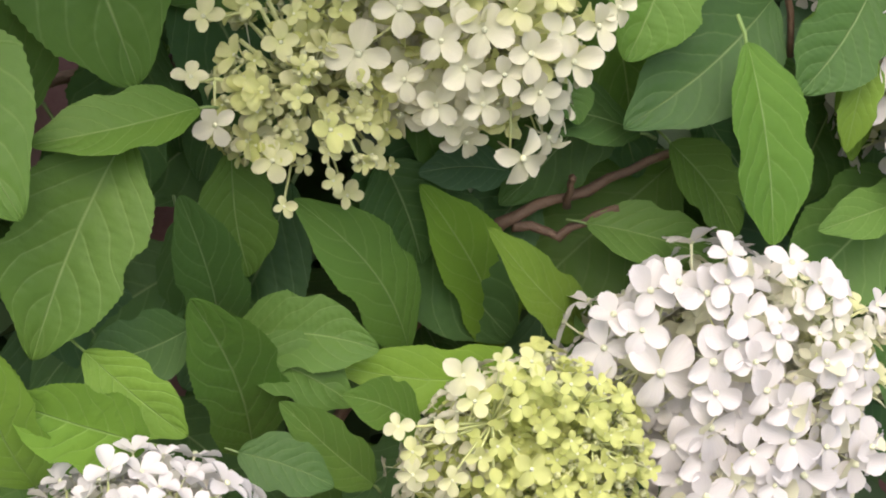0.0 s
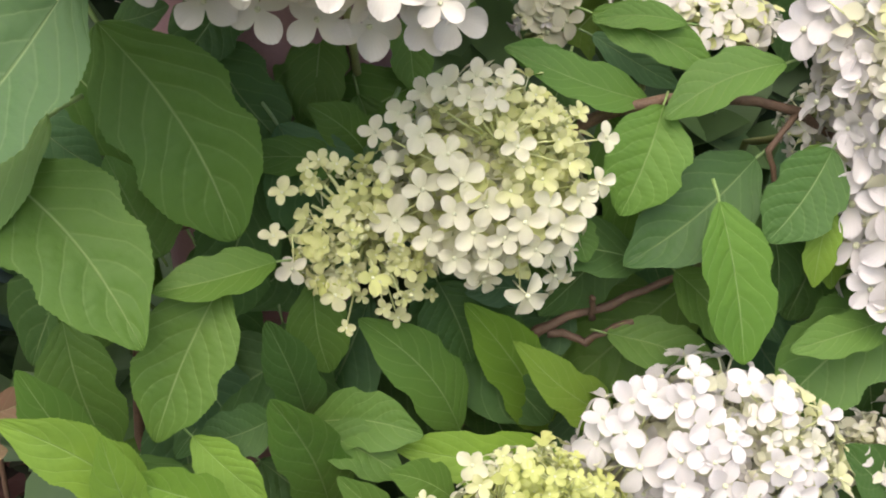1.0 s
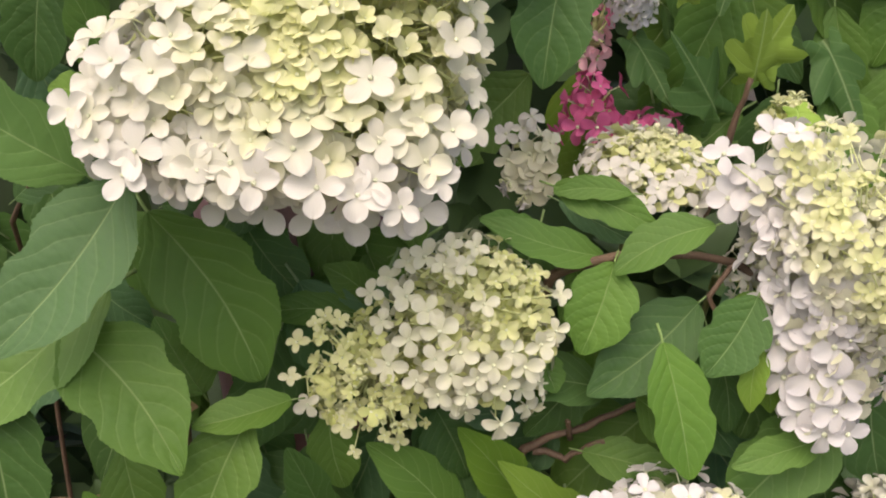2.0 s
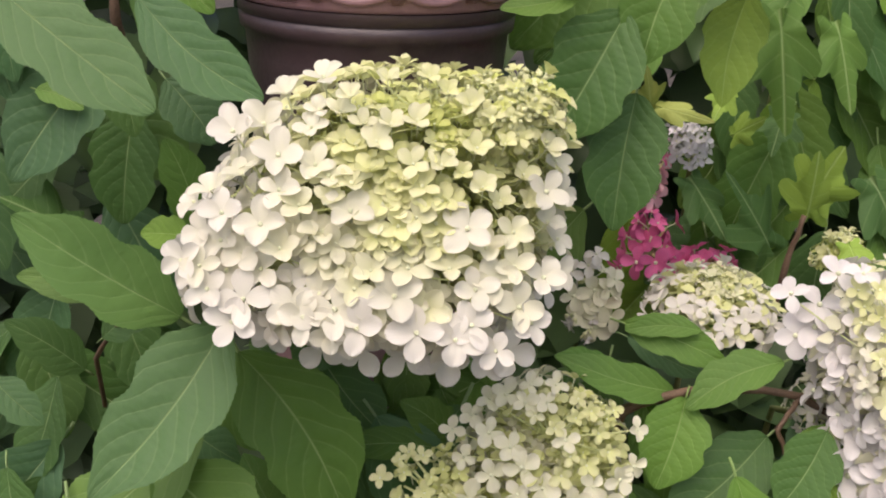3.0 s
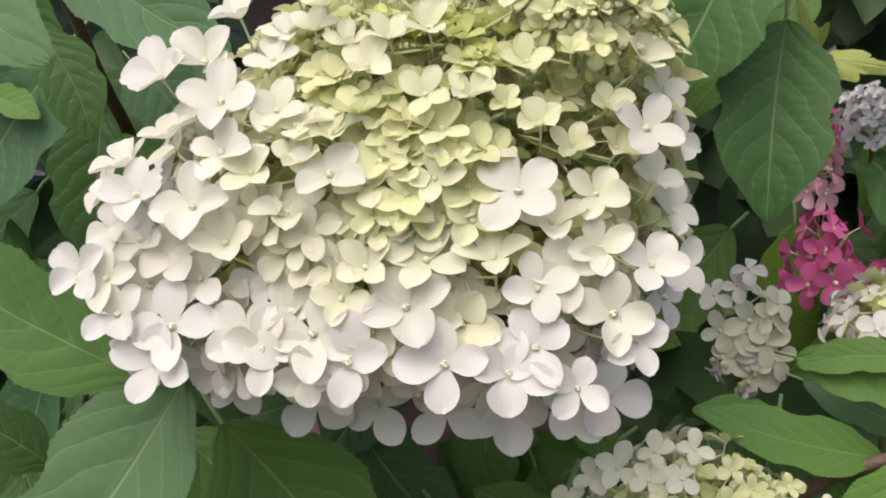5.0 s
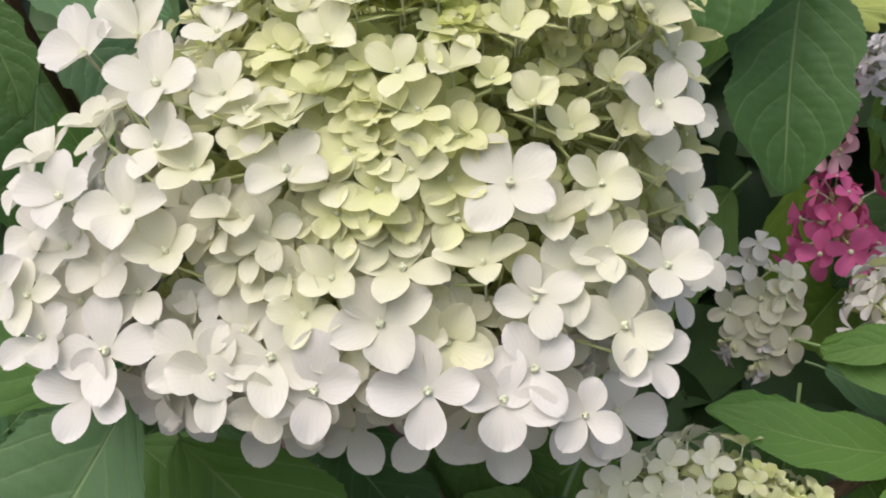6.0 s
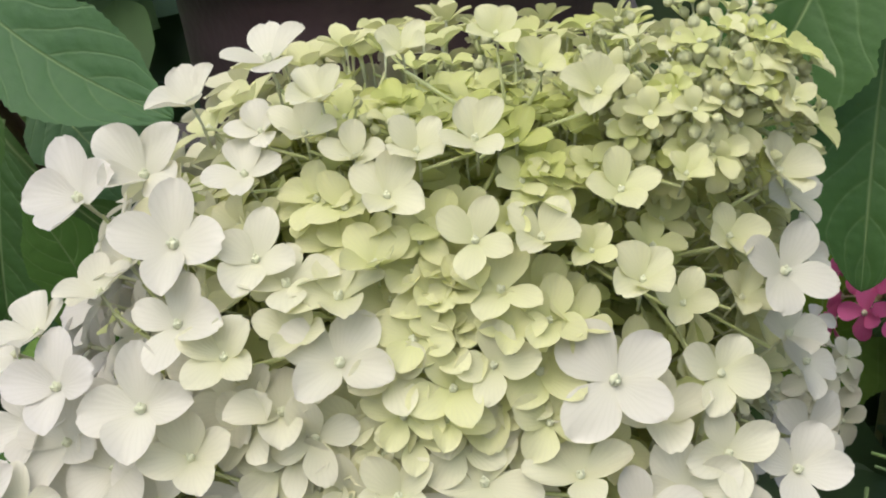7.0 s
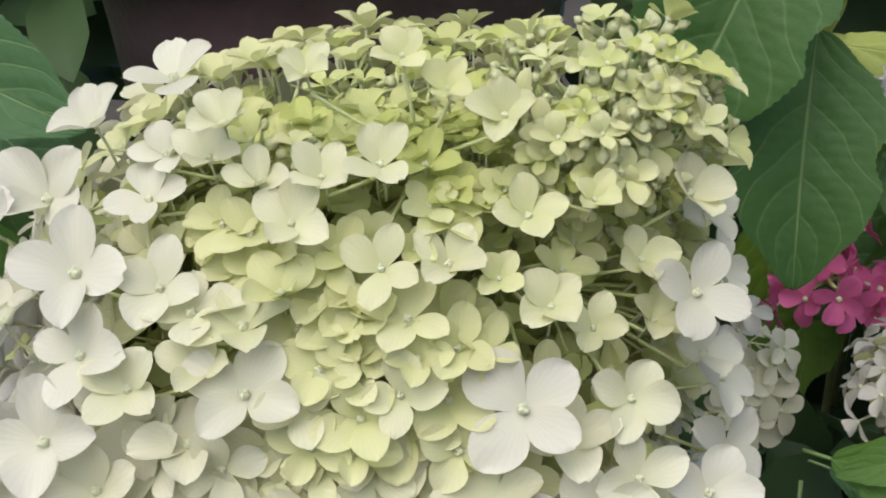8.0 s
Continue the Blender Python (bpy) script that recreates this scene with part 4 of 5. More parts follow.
set_floret((0.1697, -0.0752, 0.7122), 0.0264, 200, 0, -0.1, 0, BROAD)
set_floret((0.1520, -0.0689, 0.7079), 0.0266, 60, 0, -0.1, 0, BROAD)
set_floret((0.2245, -0.0694, 0.7209), 0.0211, 10, 0.2, 0, 0, BROAD)
set_floret((0.1848, -0.0778, 0.7304), 0.0243, 60, 0, 0, 0.05, BROAD)
set_floret((0.1833, -0.0629, 0.7751), 0.0128, 20, 0, 0.3, 0.6, BROAD)
set_floret((0.1965, -0.0644, 0.7717), 0.0129, 60, 0.1, 0.3, 0.7, BROAD)
set_floret((0.2092, -0.0652, 0.7656), 0.0131, 10, 0.2, 0.2, 0.7, BROAD)
set_floret((0.1751, -0.0651, 0.7698), 0.0127, 40, 0, 0.2, 0.5, BROAD)
set_floret((0.1898, -0.0674, 0.7669), 0.0111, 70, 0.1, 0.2, 0.6, BROAD)
set_floret((0.2146, -0.0594, 0.7734), 0.0150, 20, 0.3, 0.4, 0.3, BROAD)
set_floret((0.2019, -0.0689, 0.7611), 0.0121, 40, 0.1, 0.1, 0.6, BROAD)
flower_head((0.187, -0.030, 0.722), (0.25, -0.15, 1.0), 0.066, 0.050, 0.086, 0.0240, 0.0115,
    "broad white hydrangea head with a cream bud crown", 9, [SNOW, SNOW, SNOW, CREAM, PALE], lime_at=(0.75, -0.35, 0.6), buds=60, count=230, core_color=CREAM, fixed=BROAD)
set_floret((0.0669, -0.0689, 0.7517), 0.0147, 60, -0.2, 0.2, 0.1, YOUNG)
set_floret((0.0490, -0.0673, 0.7316), 0.0103, 110, -0.4, 0.3, 0.15, YOUNG)
set_floret((0.0614, -0.0755, 0.7351), 0.0102, 130, -0.2, 0.3, 0.2, YOUNG)
set_floret((0.0532, -0.0730, 0.7259), 0.0097, 200, -0.3, 0.1, 0.3, YOUNG)
set_floret((0.0537, -0.0754, 0.7188), 0.0117, 190, -0.3, 0, 0.15, YOUNG)
set_floret((0.0645, -0.0826, 0.7218), 0.0109, 100, -0.2, 0, 0.2, YOUNG)
set_floret((0.0699, -0.0747, 0.7461), 0.0120, 20, -0.1, 0.2, 0.25, YOUNG)
set_floret((0.0718, -0.0837, 0.7312), 0.0095, 10, -0.1, 0, 0.4, YOUNG)
set_floret((0.0765, -0.0840, 0.7356), 0.0095, 40, 0, 0.1, 0.5, YOUNG)
set_floret((0.0816, -0.0743, 0.7541), 0.0108, 20, 0, 0.4, 0.5, YOUNG)
set_floret((0.0784, -0.0701, 0.7577), 0.0096, 60, 0, 0.5, 0.3, YOUNG)
set_floret((0.0870, -0.0721, 0.7589), 0.0108, 20, 0, 0.5, 0.3, YOUNG)
set_floret((0.0830, -0.0798, 0.7473), 0.0108, 60, 0, 0.2, 0.6, YOUNG)
set_floret((0.0902, -0.0761, 0.7552), 0.0108, 10, 0, 0.3, 0.6, YOUNG)
set_floret((0.0990, -0.0782, 0.7544), 0.0108, 40, 0, 0.3, 0.65, YOUNG)
set_floret((0.0867, -0.0899, 0.7311), 0.0133, 60, 0, 0, 0.45, YOUNG)
set_floret((0.0771, -0.0889, 0.7241), 0.0108, 10, 0, 0, 0.5, YOUNG)
set_floret((0.1085, -0.0783, 0.7545), 0.0083, 60, 0.1, 0.4, 0.7, YOUNG)
set_floret((0.0969, -0.0822, 0.7488), 0.0095, 20, 0, 0.2, 0.8, YOUNG)
set_floret((0.0898, -0.0850, 0.7424), 0.0095, 70, 0, 0.1, 0.8, YOUNG)
set_floret((0.0987, -0.0879, 0.7400), 0.0082, 10, 0.1, 0.1, 0.8, YOUNG)
set_floret((0.1061, -0.0845, 0.7460), 0.0082, 40, 0.1, 0.2, 0.8, YOUNG)
set_floret((0.1164, -0.0799, 0.7512), 0.0084, 20, 0.2, 0.3, 0.7, YOUNG)
set_floret((0.1163, -0.0907, 0.7329), 0.0097, 60, 0.2, 0, 0.8, YOUNG)
set_floret((0.1276, -0.0892, 0.7292), 0.0085, 10, 0.3, 0, 0.8, YOUNG)
set_floret((0.1026, -0.0920, 0.7322), 0.0095, 40, 0.1, 0, 0.8, YOUNG)
set_floret((0.0975, -0.0937, 0.7271), 0.0095, 20, 0, 0, 0.8, YOUNG)
set_floret((0.1203, -0.0852, 0.7419), 0.0071, 60, 0.2, 0.1, 0.8, YOUNG)
set_floret((0.1120, -0.0871, 0.7413), 0.0071, 10, 0.1, 0.1, 0.8, YOUNG)
set_floret((0.1089, -0.0946, 0.7252), 0.0096, 40, 0.1, 0, 0.8, YOUNG)
set_floret((0.1248, -0.0869, 0.7364), 0.0078, 30, 0.3, 0.1, 0.8, YOUNG)
flower_head((0.102, -0.055, 0.704), (0.1, -0.25, 1.0), 0.047, 0.036, 0.076, 0.0112, 0.0068,
    "lime green hydrangea head not fully open", 10, [CREAM, PALE, LIME, LIME, LIME], lime_at=(0.35, -0.6, 0.6), buds=330, crown=1.9, count=280, core_color=LIME, fixed=YOUNG)
flower_head((-0.031, -0.106, 0.710), (-0.1, -0.1, 1.0), 0.042, 0.032, 0.060, 0.0195, 0.0088,
    "white hydrangea head low in the leaves", 12, [SNOW, SNOW, SNOW, SNOW], count=220, core_color=WHITE)
set_floret((0.2075, 0.0150, 0.9341), 0.0269, 20, -0.2, 0.3, 0, LONG)
set_floret((0.1922, 0.0150, 0.9396), 0.0211, 0, -0.4, 0.4, 0, LONG)
set_floret((0.2066, 0.0150, 0.9218), 0.0285, 60, -0.2, 0.1, 0, LONG)
set_floret((0.1972, 0.0150, 0.9168), 0.0242, 10, -0.3, 0, 0, LONG)
set_floret((0.2127, 0.0095, 0.9528), 0.0236, 40, -0.1, 0.5, 0, LONG)
set_floret((0.2211, -0.0024, 0.9310), 0.0207, 70, 0, 0.2, 0.05, LONG)
set_floret((0.2161, 0.0043, 0.9143), 0.0239, 160, -0.2, 0.1, 0.05, LONG)
set_floret((0.2207, -0.0019, 0.9096), 0.0238, 30, -0.1, 0.1, 0.2, LONG)
set_floret((0.2313, -0.0139, 0.9153), 0.0260, 200, 0, 0.1, 0.05, LONG)
set_floret((0.2303, -0.0130, 0.9298), 0.0204, 10, 0, 0.2, 0.1, LONG)
set_floret((0.2208, -0.0020, 0.9573), 0.0177, 60, 0, 0.5, 0.05, LONG)
set_floret((0.2199, -0.0008, 0.8997), 0.0268, 20, -0.1, 0.1, 0.2, LONG)
set_floret((0.2299, -0.0125, 0.9025), 0.0263, 50, 0, 0.1, 0.25, LONG)
set_floret((0.2339, -0.0164, 0.8890), 0.0292, 30, 0, 0, 0, LONG)
set_floret((0.2264, -0.0088, 0.8722), 0.0270, 60, -0.1, 0, 0, LONG)
set_floret((0.2196, -0.0005, 0.8676), 0.0245, 170, -0.3, 0, 0, LONG)
set_floret((0.2191, 0.0002, 0.8541), 0.0218, 190, -0.3, 0, 0, LONG)
set_floret((0.2286, -0.0112, 0.8639), 0.0299, 300, -0.1, 0, 0, LONG)
set_floret((0.2376, -0.0195, 0.8782), 0.0265, 10, 0, 0, 0, LONG)
set_floret((0.2473, -0.0258, 0.8755), 0.0291, 40, 0, 0, 0, LONG)
set_floret((0.2261, -0.0085, 0.8492), 0.0303, 180, -0.2, 0, 0, LONG)
set_floret((0.2368, -0.0189, 0.8522), 0.0298, 60, 0, 0, 0, LONG)
set_floret((0.2479, -0.0261, 0.8566), 0.0294, 20, 0, 0, 0, LONG)
set_floret((0.2305, -0.0132, 0.8321), 0.0290, 200, -0.2, -0.1, 0, LONG)
set_floret((0.2412, -0.0222, 0.8378), 0.0299, 30, 0, -0.1, 0, LONG)
set_floret((0.2534, -0.0283, 0.8386), 0.0296, 70, 0, -0.1, 0, LONG)
set_floret((0.2436, -0.0237, 0.8221), 0.0273, 260, -0.1, -0.1, 0, LONG)
set_floret((0.2537, -0.0284, 0.8220), 0.0272, 280, 0, -0.1, 0, LONG)
set_floret((0.2386, -0.0204, 0.8148), 0.0247, 230, -0.2, -0.1, 0, LONG)
set_floret((0.2508, -0.0274, 0.8077), 0.0275, 270, 0, -0.2, 0, LONG)
set_floret((0.2614, -0.0299, 0.8097), 0.0244, 280, 0.1, -0.2, 0, LONG)
set_floret((0.2489, -0.0266, 0.8946), 0.0259, 20, 0, 0, 0, LONG)
set_floret((0.2451, -0.0246, 0.9177), 0.0229, 50, 0, 0.1, 0.3, LONG)
set_floret((0.2200, -0.0009, 0.9482), 0.0135, 20, 0, 0.4, 0.6, LONG)
set_floret((0.2274, -0.0099, 0.9518), 0.0132, 60, 0, 0.4, 0.8, LONG)
set_floret((0.2350, -0.0174, 0.9550), 0.0131, 10, 0, 0.4, 0.8, LONG)
set_floret((0.2327, -0.0153, 0.9426), 0.0132, 40, 0, 0.3, 0.8, LONG)
set_floret((0.2228, -0.0046, 0.9409), 0.0135, 70, 0, 0.3, 0.6, LONG)
set_floret((0.2395, -0.0210, 0.9393), 0.0132, 20, 0, 0.3, 0.8, LONG)
set_floret((0.2382, -0.0200, 0.9617), 0.0130, 50, 0, 0.5, 0.8, LONG)
set_floret((0.2292, -0.0118, 0.9381), 0.0133, 10, 0, 0.3, 0.7, LONG)
set_floret((0.2166, 0.0036, 0.9434), 0.0136, 60, 0, 0.3, 0.4, LONG)
set_floret((0.2391, -0.0207, 0.9275), 0.0132, 30, 0, 0.2, 0.6, LONG)
flower_head((0.264, 0.014, 0.858), (0.02, -0.10, 1.0), 0.012, 0.088, 0.172, 0.0235, 0.0112,
    "long drooping white hydrangea head with a lime crown", 13, [SNOW, SNOW, CREAM, PALE, PALE, LIME], lime_at=(0.40, -0.45, 0.85), top_small=0.38, shape=3.0, buds=300, count=280, crown=1.8, core_color=CREAM, fixed=LONG)
flower_head((0.172, 0.080, 0.910), (0.1, -0.1, 1.0), 0.040, 0.032, 0.024, 0.0170, 0.0090,
    "flat white hydrangea head with a lime crown", 14, [WHITE, WHITE, CREAM, PALE], lime_at=(0.1, -0.3, 1.0), buds=120, crown=2.0, count=170)
set_floret((0.1156, 0.1150, 0.9032), 0.0190, 60, 0.3, 0.1, 0, SPARSE)
set_floret((0.1068, 0.1150, 0.9018), 0.0225, 20, 0, 0, 0, SPARSE)
set_floret((0.1006, 0.1150, 0.8963), 0.0225, 50, -0.1, 0, 0, SPARSE)
set_floret((0.1126, 0.1150, 0.8925), 0.0226, 10, 0.2, 0, 0, SPARSE)
set_floret((0.0997, 0.1150, 0.8874), 0.0209, 70, -0.1, 0, 0, SPARSE)
set_floret((0.1089, 0.1150, 0.8780), 0.0228, 240, 0, -0.1, 0, SPARSE)
set_floret((0.1174, 0.1150, 0.8844), 0.0192, 300, 0.3, 0, 0, SPARSE)
set_floret((0.1184, 0.1150, 0.9092), 0.0172, 40, 0.4, 0.2, 0, SPARSE)
set_floret((0.0949, 0.1150, 0.8978), 0.0190, 20, -0.2, 0, 0, SPARSE)
set_floret((0.0926, 0.1150, 0.9135), 0.0172, 60, -0.2, 0.3, 0.3, SPARSE)
set_floret((0.1022, 0.1150, 0.9173), 0.0154, 10, 0, 0.3, 0.3, SPARSE)
set_floret((0.1065, 0.1150, 0.9244), 0.0154, 80, 0, 0.5, 0.3, SPARSE)
flower_head((0.106, 0.125, 0.894), (0.1, -0.4, -0.6), 0.018, 0.015, 0.042, 0.0165, 0.0100,
    "small sparse white hydrangea head", 15, [IVORY, SNOW, SNOW], buds=26, crown=2.5, count=10, core_color=WHITE, fill=False, fixed=SPARSE)
flower_head((0.302, 0.000, 0.732), (0.0, -0.2, 1.0), 0.026, 0.022, 0.056, 0.0220, 0.0110, "white hydrangea head beside a broad leaf", 16, [WHITE, WHITE, CREAM], count=120, core_color=WHITE)
flower_head((0.262, -0.010, 0.722), (0.0, -0.2, 1.0), 0.020, 0.014, 0.024, 0.0195, 0.0100, "small white hydrangea head half hidden by leaves", 17, [WHITE, WHITE, CREAM], count=50, core_color=CREAM)
flower_head((0.174, 0.045, 1.115), (0.0, -0.2, 1.0), 0.034, 0.030, 0.046, 0.0210, 0.0120, "white hydrangea head high over the leaves", 18, stem_to=(0.25, 0.27, 1.06), stops=[WHITE, WHITE, CREAM], count=80, core_color=CREAM)
flower_head((0.221, 0.040, 0.866), (0.0, -0.3, 1.0), 0.013, 0.012, 0.026, 0.0140, 0.0085, "small white hydrangea head with pale buds", 19, [WHITE, CREAM], buds=16, count=34, fill=False)
flower_head((0.170, 0.178, 0.979), (0.0, -0.5, 1.0), 0.013, 0.012, 0.026, 0.0120, 0.0075, "small greyish white flower cluster in deep shade", 20, [(0.72, 0.70, 0.76), (0.76, 0.74, 0.78)], stem_to=(0.19, 0.26, 0.92), count=40, core_color=(0.6, 0.6, 0.62))
PINK, ROSE = (0.80, 0.15, 0.40), (0.86, 0.52, 0.60)
flower_head((0.152, 0.182, 0.914), (-0.1, -0.3, 1.0), 0.020, 0.012, 0.044, 0.0240, 0.0120, "bright pink flower cluster", 21, [PINK, PINK], meshes=PINK_FLORETS, group="pink flowers", count=34, fill=False)
flower_head((0.186, 0.182, 0.896), (0.6, -0.3, 0.4), 0.014, 0.012, 0.040, 0.0240, 0.0120, "bright pink flower cluster among dark leaves", 22, [PINK, PINK], meshes=PINK_FLORETS, group="pink flowers", count=28, fill=False)
flower_head((0.149, 0.185, 0.957), (0.1, -0.3, 1.0), 0.012, 0.008, 0.048, 0.0200, 0.0120, "pale pink flower spray", 23, [ROSE, PINK], meshes=PINK_FLORETS, group="pink flowers", count=18, fill=False)
flower_head((0.271, 0.162, 0.912), (0.1, -0.3, 1.0), 0.020, 0.014, 0.020, 0.0070, 0.0048, "unopened yellow green flower head", 24, [LIME, PALE], buds=90, crown=3.0, count=80, core_color=LIME)


# ---- woody stems ----
def branch(points, r0, r1, mat=BARK):
    pts = [Vector(p) for p in points]
    path = []
    for a, b in zip(pts, pts[1:]):
        path += bent(a, b, -0.002, 5, 0.0008, leaf_rng)[:-1]
    path.append(pts[-1])
    n = len(path)
    radii = [(r0 + (r1 - r0) * i / (n - 1)) * (1 + 0.18 * (i % 5 == 0)) for i in range(n)]
    ob = new("branch", mesh_of("branch", *tube(path, radii, 8), [mat]))
    return place_part(ob, shrub, Matrix())


branch([(0.03, 0.12, 0.42), (0.06, 0.08, 0.62), (0.107, 0.03, 0.757), (0.140, 0.03, 0.772), (0.178, 0.03, 0.792)], 0.0032, 0.0016)
branch([(0.112, 0.03, 0.756), (0.130, 0.025, 0.754), (0.150, 0.02, 0.770)], 0.0022, 0.0014)
branch([(0.132, 0.028, 0.766), (0.128, 0.02, 0.782)], 0.0016, 0.0012)
branch([(-0.06, 0.14, 0.42), (-0.09, 0.08, 0.65), (-0.082, 0.03, 0.796), (-0.021, 0.04, 0.809), (0.02, 0.10, 0.84), (0.0, 0.05, 0.93)], 0.0030, 0.0015)
branch([(0.10, 0.14, 0.42), (0.10, 0.08, 0.75), (0.114, 0.03, 0.864), (0.153, 0.02, 0.882), (0.21, 0.03, 0.875), (0.262, 0.03, 0.84)], 0.0036, 0.0016)
branch([(0.21, 0.03, 0.875), (0.196, 0.02, 0.860), (0.205, 0.02, 0.835)], 0.0016, 0.0012)
branch([(-0.195, 0.20, 0.42), (-0.200, 0.17, 0.75), (-0.185, 0.09, 0.860), (-0.149, 0.04, 0.914)], 0.0020, 0.0012)
branch([(-0.18, 0.22, 0.95), (-0.165, 0.12, 1.02), (-0.161, 0.08, 1.059), (-0.162, 0.08, 1.13)], 0.0034, 0.0020)
branch([(0.24, 0.24, 0.42), (0.225, 0.18, 0.80), (0.234, 0.16, 0.905), (0.240, 0.155, 0.940)], 0.0030, 0.0016)

# ---- leaves of the hydrangea, by place ----
# leaves begin
leaf((-0.089, -0.030, 0.933), (-0.145, -0.085, 0.871), 0.050, "cool", 0)
leaf((-0.088, 0.000, 0.906), (-0.032, -0.020, 0.822), 0.056, "mid", 8)
leaf((-0.123, -0.030, 0.857), (-0.063, -0.074, 0.807), 0.053, "mid", -6)
leaf((-0.104, -0.020, 0.875), (-0.186, -0.055, 0.819), 0.050, "light", 10)
leaf((-0.166, -0.040, 0.838), (-0.151, -0.060, 0.749), 0.051, "dark", 0)
leaf((-0.106, -0.010, 0.777), (-0.084, -0.030, 0.717), 0.036, "mid", 0)
leaf((-0.037, -0.035, 0.813), (-0.062, -0.066, 0.755), 0.040, "mid", 0)
leaf((-0.016, -0.030, 0.821), (-0.061, -0.050, 0.820), 0.021, "mid", 15)
leaf((-0.060, -0.080, 0.734), (-0.108, -0.100, 0.786), 0.028, "bright", 0)
leaf((-0.029, -0.085, 0.740), (-0.066, -0.100, 0.765), 0.024, "bright", -10)
leaf((-0.059, -0.090, 0.730), (-0.071, -0.110, 0.782), 0.022, "bright", 0)
leaf((-0.082, -0.040, 0.717), (-0.111, -0.060, 0.779), 0.028, "mid", 0)
leaf((-0.047, -0.055, 0.752), (-0.016, -0.065, 0.727), 0.021, "bright", 12)
leaf((-0.014, -0.030, 0.745), (-0.047, -0.045, 0.741), 0.024, "dark", 0)
leaf((0.000, 0.000, 0.721), (-0.017, -0.030, 0.787), 0.025, "dark", 0)
leaf((0.001, -0.010, 0.728), (0.048, -0.030, 0.738), 0.029, "mid", 0)
leaf((0.012, -0.020, 0.686), (-0.015, -0.050, 0.765), 0.032, "mid", 0)
leaf((0.003, -0.020, 0.730), (0.043, -0.035, 0.719), 0.025, "mid", -8)
leaf((0.072, 0.010, 0.712), (0.029, -0.015, 0.781), 0.033, "mid", 6)
leaf((0.122, 0.035, 0.696), (0.073, 0.010, 0.778), 0.035, "bright", 0)
leaf((0.148, 0.020, 0.716), (0.098, -0.014, 0.775), 0.026, "bright", 5)
leaf((0.118, -0.005, 0.713), (0.042, -0.027, 0.730), 0.026, "bright", 0)
leaf((0.057, 0.030, 0.781), (0.077, 0.020, 0.743), 0.040, "dark", 0)
leaf((-0.001, 0.010, 0.791), (0.010, 0.000, 0.746), 0.029, "mid", -5)
leaf((0.151, 0.020, 0.802), (0.079, 0.000, 0.819), 0.033, "dark", 20)
leaf((0.110, 0.010, 0.829), (0.118, 0.000, 0.811), 0.017, "mid", 0)
leaf((0.191, 0.020, 0.856), (0.133, -0.010, 0.818), 0.041, "dark", 6)
leaf((0.144, 0.015, 0.880), (0.128, -0.010, 0.840), 0.037, "fresh", 0)
leaf((0.193, 0.015, 0.902), (0.142, 0.000, 0.885), 0.025, "mid", 12)
leaf((0.113, 0.040, 0.911), (0.166, 0.020, 0.898), 0.023, "mid", 10)
leaf((0.141, 0.030, 0.876), (0.079, 0.015, 0.905), 0.023, "mid", 8)
leaf((0.119, 0.060, 0.895), (0.162, 0.050, 0.877), 0.018, "blue", 0)
leaf((0.214, -0.004, 0.872), (0.189, -0.022, 0.836), 0.034, "dark", 0)
leaf((0.168, -0.010, 0.848), (0.186, -0.042, 0.787), 0.035, "fresh", -6)
leaf((0.217, -0.010, 0.848), (0.214, -0.022, 0.814), 0.016, "bright", 10)
leaf((0.165, 0.020, 0.798), (0.202, 0.010, 0.765), 0.030, "mid", 0)
leaf((0.138, 0.020, 0.763), (0.190, 0.000, 0.760), 0.026, "mid", 0)
leaf((0.273, 0.010, 0.792), (0.212, -0.020, 0.747), 0.049, "mid", 0)
leaf((0.245, 0.040, 0.830), (0.225, 0.020, 0.773), 0.048, "dark", 0)
leaf((-0.054, 0.060, 0.883), (-0.014, 0.040, 0.840), 0.037, "dark", 0)
leaf((-0.002, 0.080, 0.884), (-0.003, 0.060, 0.845), 0.030, "mid", 0)
leaf((0.039, 0.090, 0.892), (0.043, 0.070, 0.858), 0.022, "mid", 0)
leaf((0.021, 0.040, 0.832), (-0.036, 0.020, 0.845), 0.021, "mid", 10)
leaf((0.024, 0.050, 0.831), (-0.004, 0.040, 0.861), 0.025, "mid", 0)
leaf((-0.066, 0.005, 0.802), (-0.082, -0.020, 0.856), 0.034, "light", 0)
leaf((-0.123, 0.010, 0.865), (-0.088, 0.000, 0.844), 0.025, "blue", 0)
leaf((-0.194, -0.010, 1.087), (-0.117, -0.040, 1.039), 0.042, "cool", 0)
leaf((-0.137, 0.030, 1.077), (-0.075, 0.010, 1.033), 0.034, "blue", 6)
leaf((-0.118, 0.010, 0.920), (-0.187, -0.020, 0.981), 0.042, "light", 0)
leaf((-0.132, 0.020, 0.919), (-0.199, 0.010, 0.943), 0.026, "mid", 0)
leaf((-0.118, 0.060, 0.953), (-0.131, 0.050, 1.001), 0.026, "mid", 0)
leaf((-0.120, 0.055, 0.948), (-0.146, 0.050, 0.952), 0.021, "bright", 0)
# Next two are toned dark for the shade behind the main head.
leaf((0.105, 0.070, 1.072), (0.066, 0.050, 1.007), 0.052, "dark", 0)
leaf((0.116, 0.080, 1.028), (0.105, 0.048, 0.962), 0.045, "dark", 0)
leaf((0.137, 0.080, 1.105), (0.114, 0.060, 1.048), 0.044, "mid", 0)
leaf((0.173, 0.090, 1.082), (0.162, 0.075, 1.023), 0.035, "lime", 0)
leaf((0.081, 0.060, 1.082), (0.039, 0.050, 1.076), 0.017, "mid", 0)
